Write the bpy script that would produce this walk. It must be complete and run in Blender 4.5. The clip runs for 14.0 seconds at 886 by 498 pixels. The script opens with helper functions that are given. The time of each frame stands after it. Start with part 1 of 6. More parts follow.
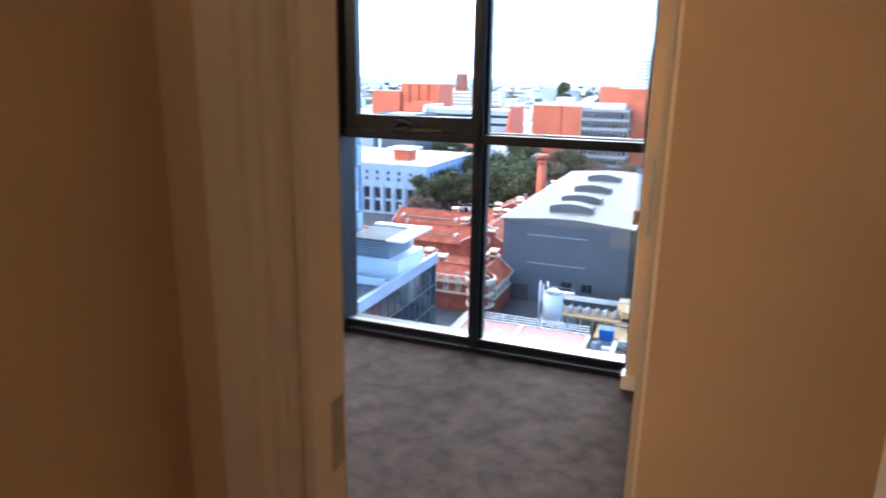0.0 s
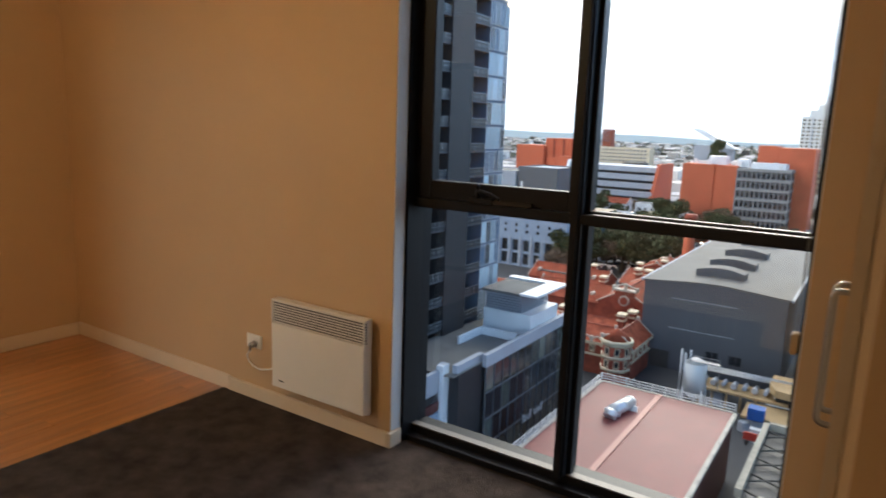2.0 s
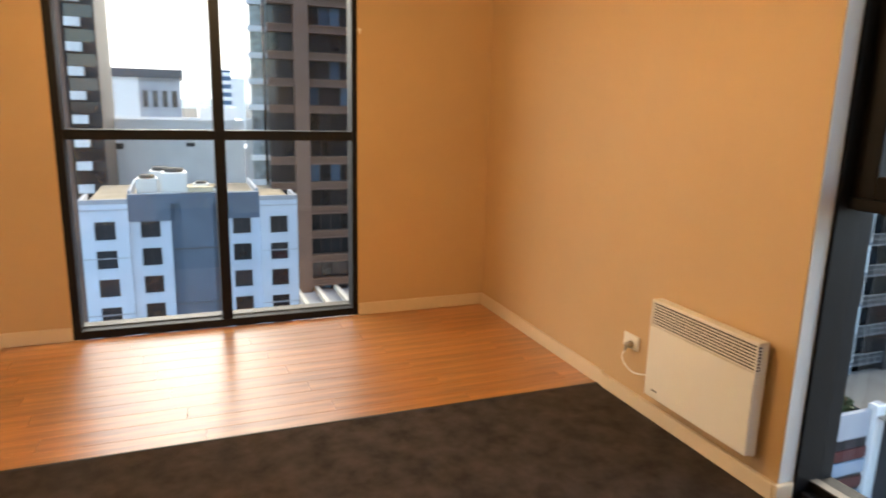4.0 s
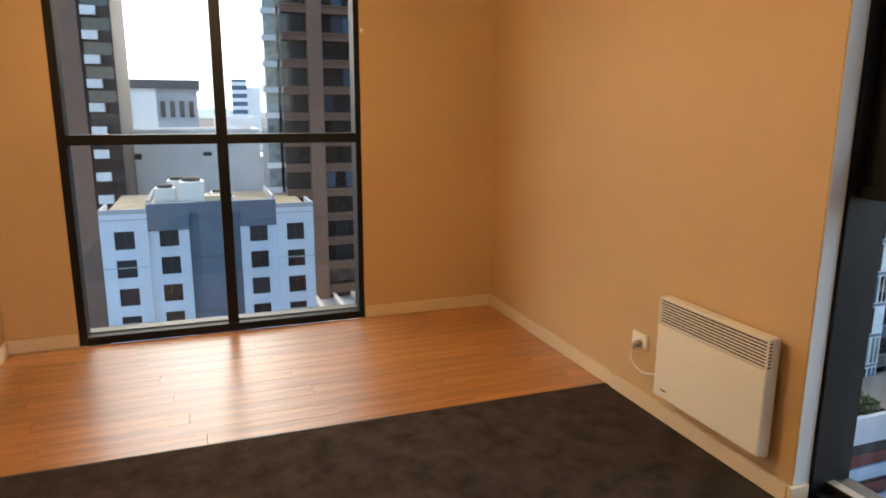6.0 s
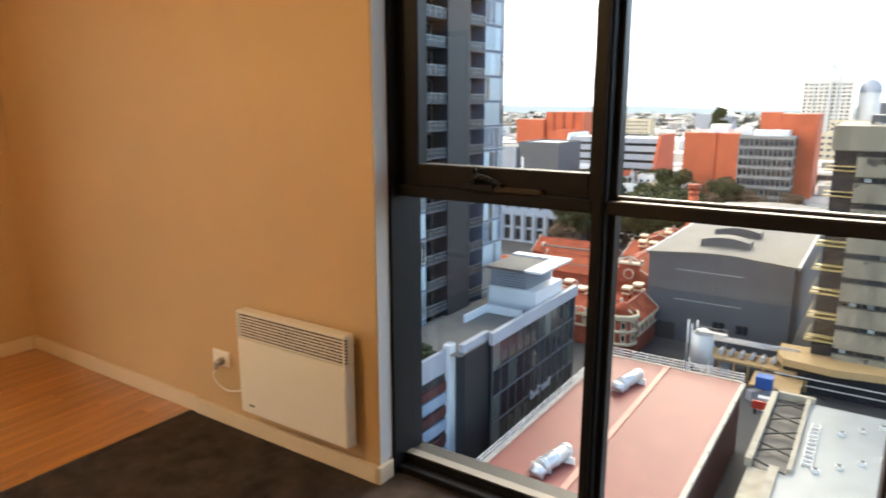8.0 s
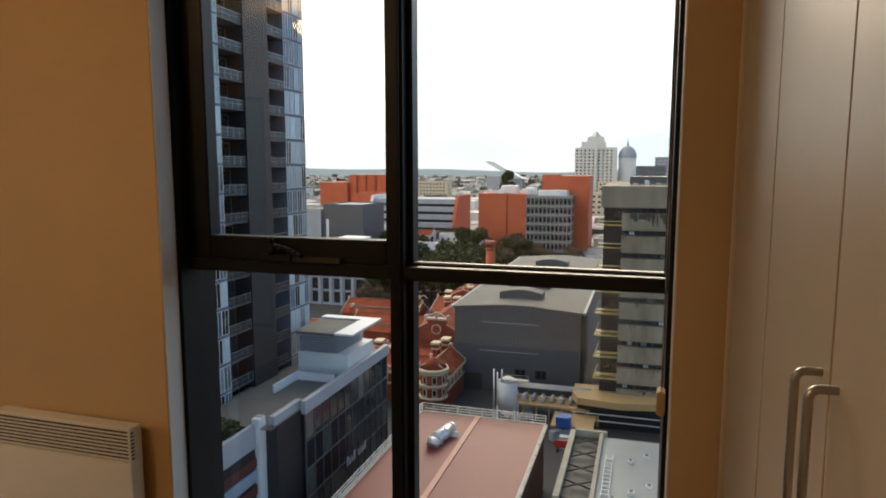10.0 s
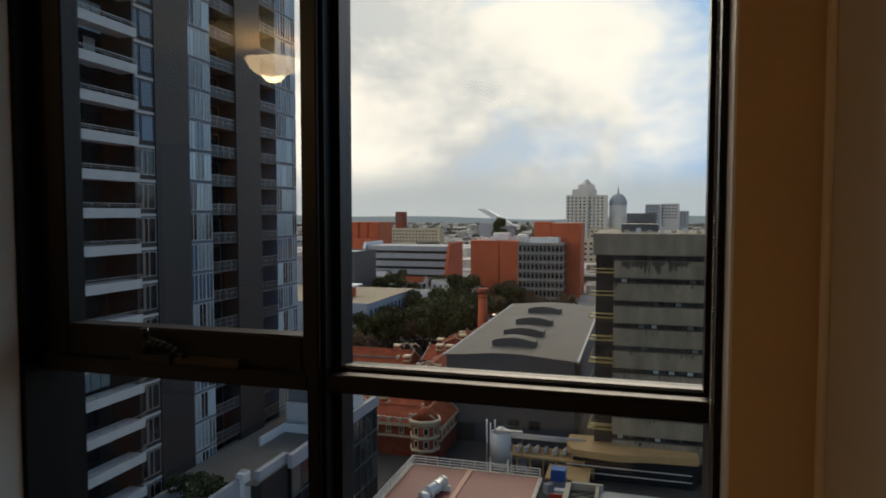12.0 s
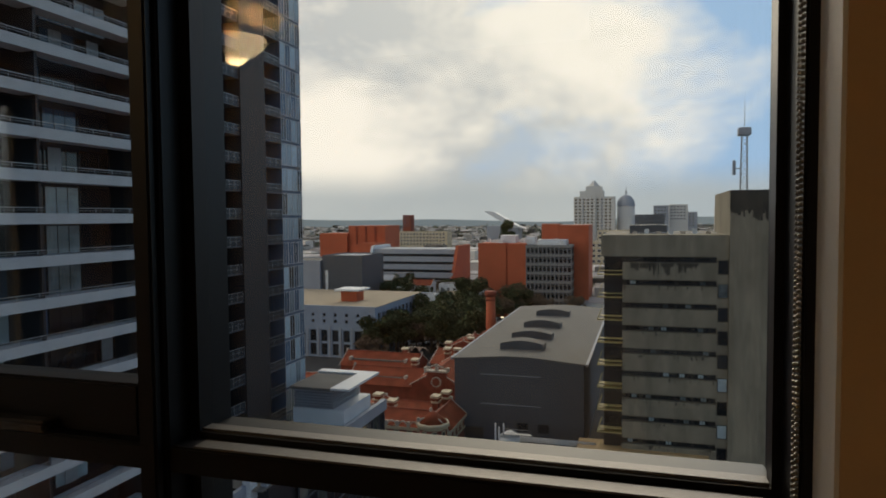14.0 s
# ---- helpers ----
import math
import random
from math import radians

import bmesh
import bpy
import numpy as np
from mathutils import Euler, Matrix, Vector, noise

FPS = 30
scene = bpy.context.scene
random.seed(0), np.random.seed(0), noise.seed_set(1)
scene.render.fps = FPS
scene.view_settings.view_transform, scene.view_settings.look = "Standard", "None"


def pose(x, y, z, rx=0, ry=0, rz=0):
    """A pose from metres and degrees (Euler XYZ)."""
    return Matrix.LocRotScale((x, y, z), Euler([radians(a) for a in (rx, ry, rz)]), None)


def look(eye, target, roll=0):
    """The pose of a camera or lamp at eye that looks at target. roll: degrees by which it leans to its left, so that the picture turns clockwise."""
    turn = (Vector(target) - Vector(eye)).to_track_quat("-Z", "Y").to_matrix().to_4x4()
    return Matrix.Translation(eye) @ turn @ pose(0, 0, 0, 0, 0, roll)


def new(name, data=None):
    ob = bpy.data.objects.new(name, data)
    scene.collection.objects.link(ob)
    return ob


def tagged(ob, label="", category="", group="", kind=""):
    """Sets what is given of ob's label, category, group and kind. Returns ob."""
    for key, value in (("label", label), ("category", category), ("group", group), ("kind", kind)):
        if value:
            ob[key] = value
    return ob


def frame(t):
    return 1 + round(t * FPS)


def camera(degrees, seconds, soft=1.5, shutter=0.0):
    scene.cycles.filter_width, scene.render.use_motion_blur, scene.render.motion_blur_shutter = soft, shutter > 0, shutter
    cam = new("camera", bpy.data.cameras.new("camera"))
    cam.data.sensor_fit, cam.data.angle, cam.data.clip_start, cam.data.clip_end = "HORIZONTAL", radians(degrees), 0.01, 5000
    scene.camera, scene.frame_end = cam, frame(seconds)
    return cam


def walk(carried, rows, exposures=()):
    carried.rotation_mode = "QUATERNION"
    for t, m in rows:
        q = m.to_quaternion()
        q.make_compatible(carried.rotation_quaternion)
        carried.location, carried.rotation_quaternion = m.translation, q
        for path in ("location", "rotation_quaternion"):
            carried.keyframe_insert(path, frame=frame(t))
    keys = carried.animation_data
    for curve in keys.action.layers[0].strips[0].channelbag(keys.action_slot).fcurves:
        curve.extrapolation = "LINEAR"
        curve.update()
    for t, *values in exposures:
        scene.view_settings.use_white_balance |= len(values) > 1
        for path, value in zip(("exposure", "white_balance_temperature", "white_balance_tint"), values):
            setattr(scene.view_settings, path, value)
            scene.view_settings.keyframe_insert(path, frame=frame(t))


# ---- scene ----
cam = camera(67.6, 14.0, 1.8, 0.4)
PATH = [
    (0, (4.532, -3.052, 1.446), (3.833, -1.247, 0.942), 1.0),
    (0.5, (4.524, -2.881, 1.458), (4.011, -1.014, 0.957), 1.9),
    (1, (4.576, -2.639, 1.477), (4.003, -0.781, 1.009), 1.7),
    (1.5, (4.549, -2.452, 1.472), (3.689, -0.69, 1.078), 2.6),
    (2, (4.449, -2.276, 1.479), (3.367, -0.633, 1.116), 2.0),
    (2.5, (4.4, -2.169, 1.474), (3.111, -0.679, 1.128), 0.7),
    (3, (4.328, -2.081, 1.486), (2.773, -0.879, 1.118), 0.3),
    (3.5, (4.316, -2.028, 1.469), (2.602, -1.085, 1.056), 0.8),
    (4, (4.322, -2.022, 1.444), (2.503, -1.306, 1.019), 1.4),
    (4.2, (4.327, -2.021, 1.448), (2.485, -1.374, 1.018), 1.5),
    (6.3, (4.286, -1.907, 1.406), (2.453, -1.217, 1.0), -0.3),
    (6.5, (4.241, -1.883, 1.424), (2.48, -1.025, 1.022), -0.5),
    (7, (4.187, -1.843, 1.441), (2.631, -0.645, 1.063), -0.3),
    (7.5, (4.182, -1.798, 1.452), (2.873, -0.344, 1.034), -0.3),
    (8, (4.193, -1.817, 1.455), (3.111, -0.189, 1.028), 0.0),
    (8.5, (4.202, -1.83, 1.454), (3.336, -0.073, 1.05), -0.0),
    (9, (4.213, -1.836, 1.461), (3.548, 0.013, 1.087), 0.4),
    (9.2, (4.213, -1.839, 1.464), (3.616, 0.037, 1.116), 0.2),
    (11.5, (4.216, -1.412, 1.508), (3.645, 0.501, 1.389), 0.2),
    (12, (4.146, -1.18, 1.516), (3.588, 0.737, 1.413), 0.0),
    (12.5, (4.114, -1.021, 1.503), (3.613, 0.913, 1.416), -0.0),
    (13, (4.105, -0.85, 1.495), (3.618, 1.087, 1.394), -0.1),
    (13.5, (4.116, -0.71, 1.493), (3.584, 1.215, 1.391), -0.3),
    (14, (4.137, -0.643, 1.483), (3.556, 1.269, 1.389), -0.5),
]
EXPOSURES = [(0, 2.6, 4850, 10), (0.5, 1.95, 4950, 10), (1.0, 1.6, 5000, 10), (2.0, 1.35, 5800, 10), (3.0, 2.05, 6400, 10), (3.5, 2.4, 6600, 10), (4.2, 2.4, 6700, 10), (6.3, 2.05, 6500, 10),
             (7.5, 2.2, 6500, 10), (8.5, 1.65, 6800, 10), (9.2, 1.25, 6800, 10), (11.5, -0.1, 6700, 10), (12.5, -0.32, 6700, 10), (14, -0.4, 6700, 10)]
walk(cam, [(t, look(eye, target, roll)) for t, eye, target, roll in PATH], EXPOSURES)

# ---- world, sun, lamps ----
SUN_YAW, SUN_ELEV = 4.0, 27.0
GROUND = -37.0
SUN_DIR = Vector((-math.sin(radians(SUN_YAW)) * math.cos(radians(SUN_ELEV)),
                  math.cos(radians(SUN_YAW)) * math.cos(radians(SUN_ELEV)), math.sin(radians(SUN_ELEV))))


def node(nt, kind, **values):
    n = nt.nodes.new(kind)
    for k, v in values.items():
        n.inputs[k.replace("_", " ")].default_value = v
    return n


def build_world():
    w = bpy.data.worlds.new("sky")
    scene.world = w
    w.use_nodes = True
    nt = w.node_tree
    nt.nodes.clear()
    L = nt.links.new
    out = nt.nodes.new("ShaderNodeOutputWorld")
    bg = node(nt, "ShaderNodeBackground", Strength=0.145)
    sky = nt.nodes.new("ShaderNodeTexSky")
    sky.sky_type, sky.sun_disc = "NISHITA", False
    sky.sun_elevation, sky.sun_rotation = radians(SUN_ELEV), radians(-SUN_YAW)
    co = nt.nodes.new("ShaderNodeTexCoord")
    # flattened cloud layer over the whole sky
    mp = nt.nodes.new("ShaderNodeMapping")
    mp.inputs["Scale"].default_value = (1.0, 1.0, 1.7)
    mp.inputs["Location"].default_value = (0.55, 0.2, 0.35)
    L(co.outputs["Generated"], mp.inputs["Vector"])
    n1 = node(nt, "ShaderNodeTexNoise", Scale=2.8, Detail=10.0, Roughness=0.56, Distortion=0.15)
    L(mp.outputs[0], n1.inputs["Vector"])
    r1 = nt.nodes.new("ShaderNodeValToRGB")
    r1.color_ramp.elements[0].position, r1.color_ramp.elements[1].position = 0.45, 0.64
    # the cover thins out towards the east
    thin = nt.nodes.new("ShaderNodeSeparateXYZ")
    L(co.outputs["Generated"], thin.inputs[0])
    cover = nt.nodes.new("ShaderNodeMath")
    cover.operation = "MULTIPLY_ADD"
    cover.inputs[1].default_value = -0.80
    L(thin.outputs["X"], cover.inputs[0])
    L(n1.outputs["Fac"], cover.inputs[2])
    L(cover.outputs[0], r1.inputs["Fac"])
    n2 = node(nt, "ShaderNodeTexNoise", Scale=2.6, Detail=10.0, Roughness=0.6, Distortion=0.3)
    L(mp.outputs[0], n2.inputs["Vector"])
    shade = nt.nodes.new("ShaderNodeValToRGB")
    shade.color_ramp.elements[0].position, shade.color_ramp.elements[0].color = 0.40, (5.4, 5.4, 5.5, 1)
    shade.color_ramp.elements[1].position, shade.color_ramp.elements[1].color = 0.58, (10.5, 9.4, 8.3, 1)
    L(n2.outputs["Fac"], shade.inputs["Fac"])
    # cloud lit from behind around the low sun
    dot = nt.nodes.new("ShaderNodeVectorMath")
    dot.operation = "DOT_PRODUCT"
    dot.inputs[1].default_value = SUN_DIR
    L(co.outputs["Generated"], dot.inputs[0])
    glow = nt.nodes.new("ShaderNodeMapRange")
    glow.inputs["From Min"].default_value, glow.inputs["From Max"].default_value = 0.86, 1.0
    glow.inputs["To Min"].default_value, glow.inputs["To Max"].default_value = 0.0, 0.3
    glow.interpolation_type = "SMOOTHSTEP"
    L(dot.outputs["Value"], glow.inputs["Value"])
    warm = nt.nodes.new("ShaderNodeMix")
    warm.data_type = "RGBA"
    warm.inputs["B"].default_value = (10.2, 9.3, 7.9, 1)
    L(glow.outputs[0], warm.inputs["Factor"])
    L(shade.outputs[0], warm.inputs["A"])
    mix = nt.nodes.new("ShaderNodeMix")
    mix.data_type = "RGBA"
    L(r1.outputs[0], mix.inputs["Factor"])
    clear = nt.nodes.new("ShaderNodeVectorMath")
    clear.operation = "MINIMUM"
    clear.inputs[1].default_value = (3.6, 5.2, 7.4)
    L(sky.outputs[0], clear.inputs[0])
    L(clear.outputs[0], mix.inputs["A"])
    L(warm.outputs["Result"], mix.inputs["B"])
    # grey haze bank near the horizon
    sep = nt.nodes.new("ShaderNodeSeparateXYZ")
    L(co.outputs["Generated"], sep.inputs[0])
    low = nt.nodes.new("ShaderNodeMapRange")
    low.inputs["From Min"].default_value, low.inputs["From Max"].default_value = 0.025, 0.085
    low.inputs["To Min"].default_value, low.inputs["To Max"].default_value = 0.9, 0.0
    low.interpolation_type = "SMOOTHSTEP"
    L(sep.outputs["Z"], low.inputs["Value"])
    haze = nt.nodes.new("ShaderNodeMix")
    haze.data_type = "RGBA"
    haze.inputs["B"].default_value = (4.5, 4.7, 4.8, 1)
    L(low.outputs[0], haze.inputs["Factor"])
    L(mix.outputs["Result"], haze.inputs["A"])
    L(haze.outputs["Result"], bg.inputs["Color"])
    L(bg.outputs[0], out.inputs[0])


build_world()
sun_data = bpy.data.lights.new("sun", "SUN")
sun_data.energy, sun_data.angle, sun_data.color = 1.6, radians(35), (1.0, 0.84, 0.64)
sun = new("sun", sun_data)
sun.matrix_world = look(SUN_DIR * 60, (0, 0, 0))

LAMP = (2.06, -2.04)
lamp_data = bpy.data.lights.new("ceiling_lamp_bulb", "POINT")
lamp_data.energy, lamp_data.color, lamp_data.shadow_soft_size = 9.6, (1.0, 0.67, 0.31), 0.07
new("ceiling_lamp_bulb", lamp_data).location = (LAMP[0], LAMP[1], 2.37)

# ---- materials ----


def mat(name, color, rough=0.6, vary=0.12, scale=4.0, fine=60.0, bump=0.15, metal=0.0, island=0.0, streak=None, spec=0.5, bump_dist=0.01):
    """Base colour with two scales of noise and a fine relief. streak: stretch of the texture. island: variation from piece to piece."""
    m = bpy.data.materials.new(name)
    m.use_nodes = True
    nt = m.node_tree
    L = nt.links.new
    b = nt.nodes["Principled BSDF"]
    b.inputs["Roughness"].default_value, b.inputs["Metallic"].default_value = rough, metal
    b.inputs["Specular IOR Level"].default_value = spec
    co = nt.nodes.new("ShaderNodeTexCoord")
    mp = nt.nodes.new("ShaderNodeMapping")
    if streak:
        mp.inputs["Scale"].default_value = streak
    L(co.outputs["Object"], mp.inputs["Vector"])
    n1 = node(nt, "ShaderNodeTexNoise", Scale=scale, Detail=5.0, Roughness=0.6)
    n2 = node(nt, "ShaderNodeTexNoise", Scale=fine, Detail=3.0, Roughness=0.7)
    L(mp.outputs[0], n1.inputs["Vector"])
    L(mp.outputs[0], n2.inputs["Vector"])
    add = nt.nodes.new("ShaderNodeMath")
    add.operation = "MULTIPLY_ADD"
    add.inputs[1].default_value = 0.4
    L(n2.outputs["Fac"], add.inputs[0])
    L(n1.outputs["Fac"], add.inputs[2])
    fac = add.outputs[0]
    if island:
        if island > 0:
            src = nt.nodes.new("ShaderNodeNewGeometry").outputs["Random Per Island"]
        else:
            src = nt.nodes.new("ShaderNodeObjectInfo").outputs["Random"]
        am = nt.nodes.new("ShaderNodeMath")
        am.operation = "MULTIPLY_ADD"
        am.inputs[1].default_value = abs(island)
        L(src, am.inputs[0])
        L(fac, am.inputs[2])
        sub = nt.nodes.new("ShaderNodeMath")
        sub.operation = "SUBTRACT"
        sub.inputs[1].default_value = abs(island) / 2
        L(am.outputs[0], sub.inputs[0])
        fac = sub.outputs[0]
    ramp = nt.nodes.new("ShaderNodeMapRange")
    ramp.inputs["From Min"].default_value, ramp.inputs["From Max"].default_value = 0.35, 1.05
    ramp.inputs["To Min"].default_value, ramp.inputs["To Max"].default_value = 1 - vary * 2, 1 + vary * 2
    ramp.clamp = not island
    L(fac, ramp.inputs["Value"])
    mul = nt.nodes.new("ShaderNodeVectorMath")
    mul.operation = "SCALE"
    mul.inputs[0].default_value = color
    L(ramp.outputs[0], mul.inputs["Scale"])
    L(mul.outputs[0], b.inputs["Base Color"])
    if bump:
        bp = nt.nodes.new("ShaderNodeBump")
        bp.inputs["Strength"].default_value, bp.inputs["Distance"].default_value = bump, bump_dist
        L(n2.outputs["Fac"], bp.inputs["Height"])
        L(bp.outputs[0], b.inputs["Normal"])
    return m


def glass_mat(name, tint, gloss=0.0):
    m = bpy.data.materials.new(name)
    m.use_nodes = True
    nt = m.node_tree
    nt.nodes.clear()
    L = nt.links.new
    out = nt.nodes.new("ShaderNodeOutputMaterial")
    tr = node(nt, "ShaderNodeBsdfTransparent", Color=(*tint, 1))
    gl = node(nt, "ShaderNodeBsdfGlossy", Roughness=gloss)
    lw = nt.nodes.new("ShaderNodeLayerWeight")
    lw.inputs["Blend"].default_value = 0.5
    pw = nt.nodes.new("ShaderNodeMath")
    pw.operation = "POWER"
    pw.inputs[1].default_value = 4.5
    L(lw.outputs["Facing"], pw.inputs[0])
    fr = nt.nodes.new("ShaderNodeMath")
    fr.operation = "MULTIPLY_ADD"
    fr.inputs[1].default_value, fr.inputs[2].default_value = 0.7, 0.035
    L(pw.outputs[0], fr.inputs[0])
    mx = nt.nodes.new("ShaderNodeMixShader")
    L(fr.outputs[0], mx.inputs[0])
    L(tr.outputs[0], mx.inputs[1])
    L(gl.outputs[0], mx.inputs[2])
    L(mx.outputs[0], out.inputs[0])
    return m


def glow_mat(name, color, power):
    m = bpy.data.materials.new(name)
    m.use_nodes = True
    b = m.node_tree.nodes["Principled BSDF"]
    b.inputs["Base Color"].default_value = (*color, 1)
    b.inputs["Emission Color"].default_value = (*color, 1)
    b.inputs["Emission Strength"].default_value = power
    return m


WALL = mat("painted_plaster", (0.57, 0.39, 0.21), 0.62, 0.03, 1.2, 220, 0.12, bump_dist=0.002)
REVEAL = mat("white_reveal_paint", (0.74, 0.72, 0.68), 0.5, 0.04, 2, 180, 0.1, bump_dist=0.002)
CEIL = mat("ceiling_paint", (0.70, 0.66, 0.58), 0.8, 0.03, 1.5, 200, 0.1, bump_dist=0.002)
TRIM = mat("gloss_trim_paint", (0.70, 0.58, 0.42), 0.35, 0.04, 3, 90, 0.06, bump_dist=0.002)
DOOR = mat("door_paint", (0.52, 0.43, 0.31), 0.38, 0.03, 2, 120, 0.05, bump_dist=0.002)
CARPET = mat("grey_brown_carpet", (0.084, 0.065, 0.055), 0.95, 0.36, 8.0, 420, 1.0, spec=0.1, bump_dist=0.012)
FRAME = mat("black_powder_coat", (0.008, 0.008, 0.010), 0.42, 0.15, 6, 300, 0.08, spec=0.25, bump_dist=0.001)
SILL = mat("grey_aluminium_sill", (0.115, 0.112, 0.104), 0.45, 0.12, 5, 120, 0.1, metal=0.3)
STEEL = mat("brushed_steel", (0.40, 0.38, 0.35), 0.3, 0.08, 20, 400, 0.05, metal=1.0, bump_dist=0.001)
ENAMEL = mat("heater_enamel", (0.78, 0.75, 0.68), 0.32, 0.02, 3, 150, 0.04, bump_dist=0.001)
DARK = mat("dark_slot", (0.05, 0.045, 0.04), 0.7, 0.1)
PLASTIC = mat("cream_plastic", (0.88, 0.86, 0.80), 0.4, 0.02)
CHAIN = mat("steel_bead_chain", (0.16, 0.145, 0.12), 0.4, 0.1, 40, metal=1.0)
CHARCOAL_PLASTIC = mat("satin_dark_plastic", (0.03, 0.03, 0.032), 0.16, 0.05, 8, 200, 0.02, spec=0.9)
BLIND = mat("dark_blind_fabric", (0.02, 0.018, 0.016), 0.8, 0.1, 10, 300)
GLASS = glass_mat("clear_glass", (0.93, 0.96, 0.96))
BOWL = glow_mat("lit_opal_glass", (1.0, 0.72, 0.40), 9.0)
# glow for the unseen hall lamp, added as fill
BOWL_FILL = glow_mat("fill_opal_glass", (1.0, 0.80, 0.52), 1.3)


def wood_mat():
    m = mat("honey_laminate", (0.44, 0.180, 0.048), 0.32, 0.42, 1.0, 9.0, 0.05, island=-0.12, spec=0.8, streak=(22.0, 1.0, 1.0), bump_dist=0.001)
    b = m.node_tree.nodes["Principled BSDF"]
    b.inputs["Coat Weight"].default_value, b.inputs["Coat Roughness"].default_value, b.inputs["Coat IOR"].default_value = 0.8, 0.30, 1.65
    return m


WOOD = wood_mat()

CONCRETE = mat("raw_concrete", (0.25, 0.22, 0.165), 0.85, 0.26, 0.5, 3.5, 0.3, streak=(1.0, 1.0, 0.3))
PRECAST = mat("grey_precast", (0.27, 0.265, 0.255), 0.8, 0.12, 0.4, 4.0, 0.1)
CONC_STAIN = mat("stained_concrete", (0.06, 0.055, 0.045), 0.9, 0.3, 0.5, 4.0, 0.3)
BRICK = mat("orange_brick", (0.50, 0.115, 0.05), 0.85, 0.14, 0.25, 6.0, 0.2)
BRICK_OLD = mat("old_red_brick", (0.27, 0.062, 0.033), 0.9, 0.35, 0.8, 5.0, 0.3)
PALESTONE = mat("pale_stone_render", (0.66, 0.64, 0.60), 0.8, 0.1, 1.0, 8.0, 0.1)
CREAM = mat("cream_render", (0.62, 0.52, 0.36), 0.8, 0.14, 1.0, 8.0, 0.1)
TERRA = mat("terracotta_tiles", (0.25, 0.060, 0.030), 0.95, 0.4, 0.7, 5.0, 0.4, spec=0.2)
REDROOF = mat("red_metal_roof", (0.21, 0.046, 0.038), 0.6, 0.12, 0.5, 5.0, 0.1)
MAROON = mat("maroon_cladding", (0.10, 0.028, 0.026), 0.6, 0.15, 0.6, 5.0, 0.1)
SHED = mat("grey_shed_cladding", (0.088, 0.094, 0.106), 0.6, 0.08, 0.3, 3.0, 0.1)
SHEDROOF = mat("grey_metal_roof", (0.15, 0.145, 0.135), 0.8, 0.14, 0.3, 3.0, 0.1, spec=0.2)
WHITE = mat("white_cladding", (0.74, 0.75, 0.76), 0.5, 0.08, 0.4, 4.0, 0.05)
PALEBLUE = mat("pale_blue_render", (0.56, 0.62, 0.72), 0.7, 0.07, 0.4, 4.0, 0.05)
SLATE = mat("slate_blue_cladding", (0.10, 0.135, 0.19), 0.6, 0.1, 0.4, 4.0, 0.05)
STONE = mat("grey_render", (0.36, 0.38, 0.42), 0.75, 0.1, 0.4, 4.0, 0.1)
BLUEGREY = mat("blue_grey_render", (0.30, 0.36, 0.45), 0.75, 0.1, 0.4, 4.0, 0.1)
TAN = mat("tan_roof_gravel", (0.38, 0.31, 0.22), 0.9, 0.18, 0.5, 6.0, 0.3)
BROWN = mat("brown_precast", (0.155, 0.096, 0.074), 0.7, 0.1, 0.4, 4.0, 0.1)
CHARCOAL = mat("charcoal_cladding", (0.022, 0.022, 0.025), 0.6, 0.12, 0.4, 4.0, 0.05)
BALC = mat("pale_balcony_slab", (0.55, 0.55, 0.55), 0.6, 0.1, 0.8, 6.0, 0.1)
YELLOW = mat("yellow_sunshade", (0.50, 0.39, 0.16), 0.6, 0.12, 1.0, 6.0, 0.1)
TANFASCIA = mat("tan_fascia", (0.45, 0.30, 0.14), 0.7, 0.12, 1.0, 6.0, 0.1)
WINGLASS = mat("dark_window_glass", (0.020, 0.024, 0.030), 0.08, 0.2, 0.3, 2.0, 0.0, island=-0.7, spec=0.6)
BLUEGLASS = mat("blue_window_glass", (0.065, 0.115, 0.18), 0.06, 0.2, 0.3, 2.0, 0.0, island=-0.7, spec=0.7)
SMOKED = mat("smoked_balustrade_glass", (0.03, 0.036, 0.042), 0.35, 0.2, 0.3, 2.0, 0.0, spec=0.25)
GREENGLASS = mat("greenish_shop_glass", (0.085, 0.10, 0.09), 0.08, 0.3, 0.4, 1.5, 0.0, island=-0.6, spec=0.8)
PALEGLASS = mat("pale_curtained_glass", (0.34, 0.42, 0.46), 0.12, 0.25, 0.3, 1.2, 0.0, island=-1.0, spec=0.8)
CURTAIN = mat("curtain_cloth", (0.34, 0.36, 0.38), 0.9, 0.15, 2.0, 20.0, 0.1, island=-0.5)
RAIL = mat("grey_rail_metal", (0.35, 0.36, 0.37), 0.4, 0.1, 3.0, metal=0.5)
WHITEMETAL = mat("white_painted_metal", (0.7, 0.7, 0.68), 0.45, 0.06)
GALV = mat("galvanised_duct", (0.62, 0.63, 0.64), 0.35, 0.1, 3.0, 20.0, 0.05, metal=0.6)
ASPHALT = mat("asphalt", (0.055, 0.055, 0.057), 0.9, 0.25, 0.05, 2.0, 0.2)
LEAF = mat("dull_green_leaves", (0.062, 0.075, 0.032), 0.75, 0.3, 0.5, 3.0, 0.0, island=0.8, spec=0.2)
LEAFBROWN = mat("brown_winter_twigs", (0.17, 0.12, 0.08), 0.85, 0.3, 0.5, 3.0, 0.0, island=0.7, spec=0.2)
BARK = mat("bark", (0.10, 0.075, 0.055), 0.9, 0.3, 3.0, 20, 0.4)
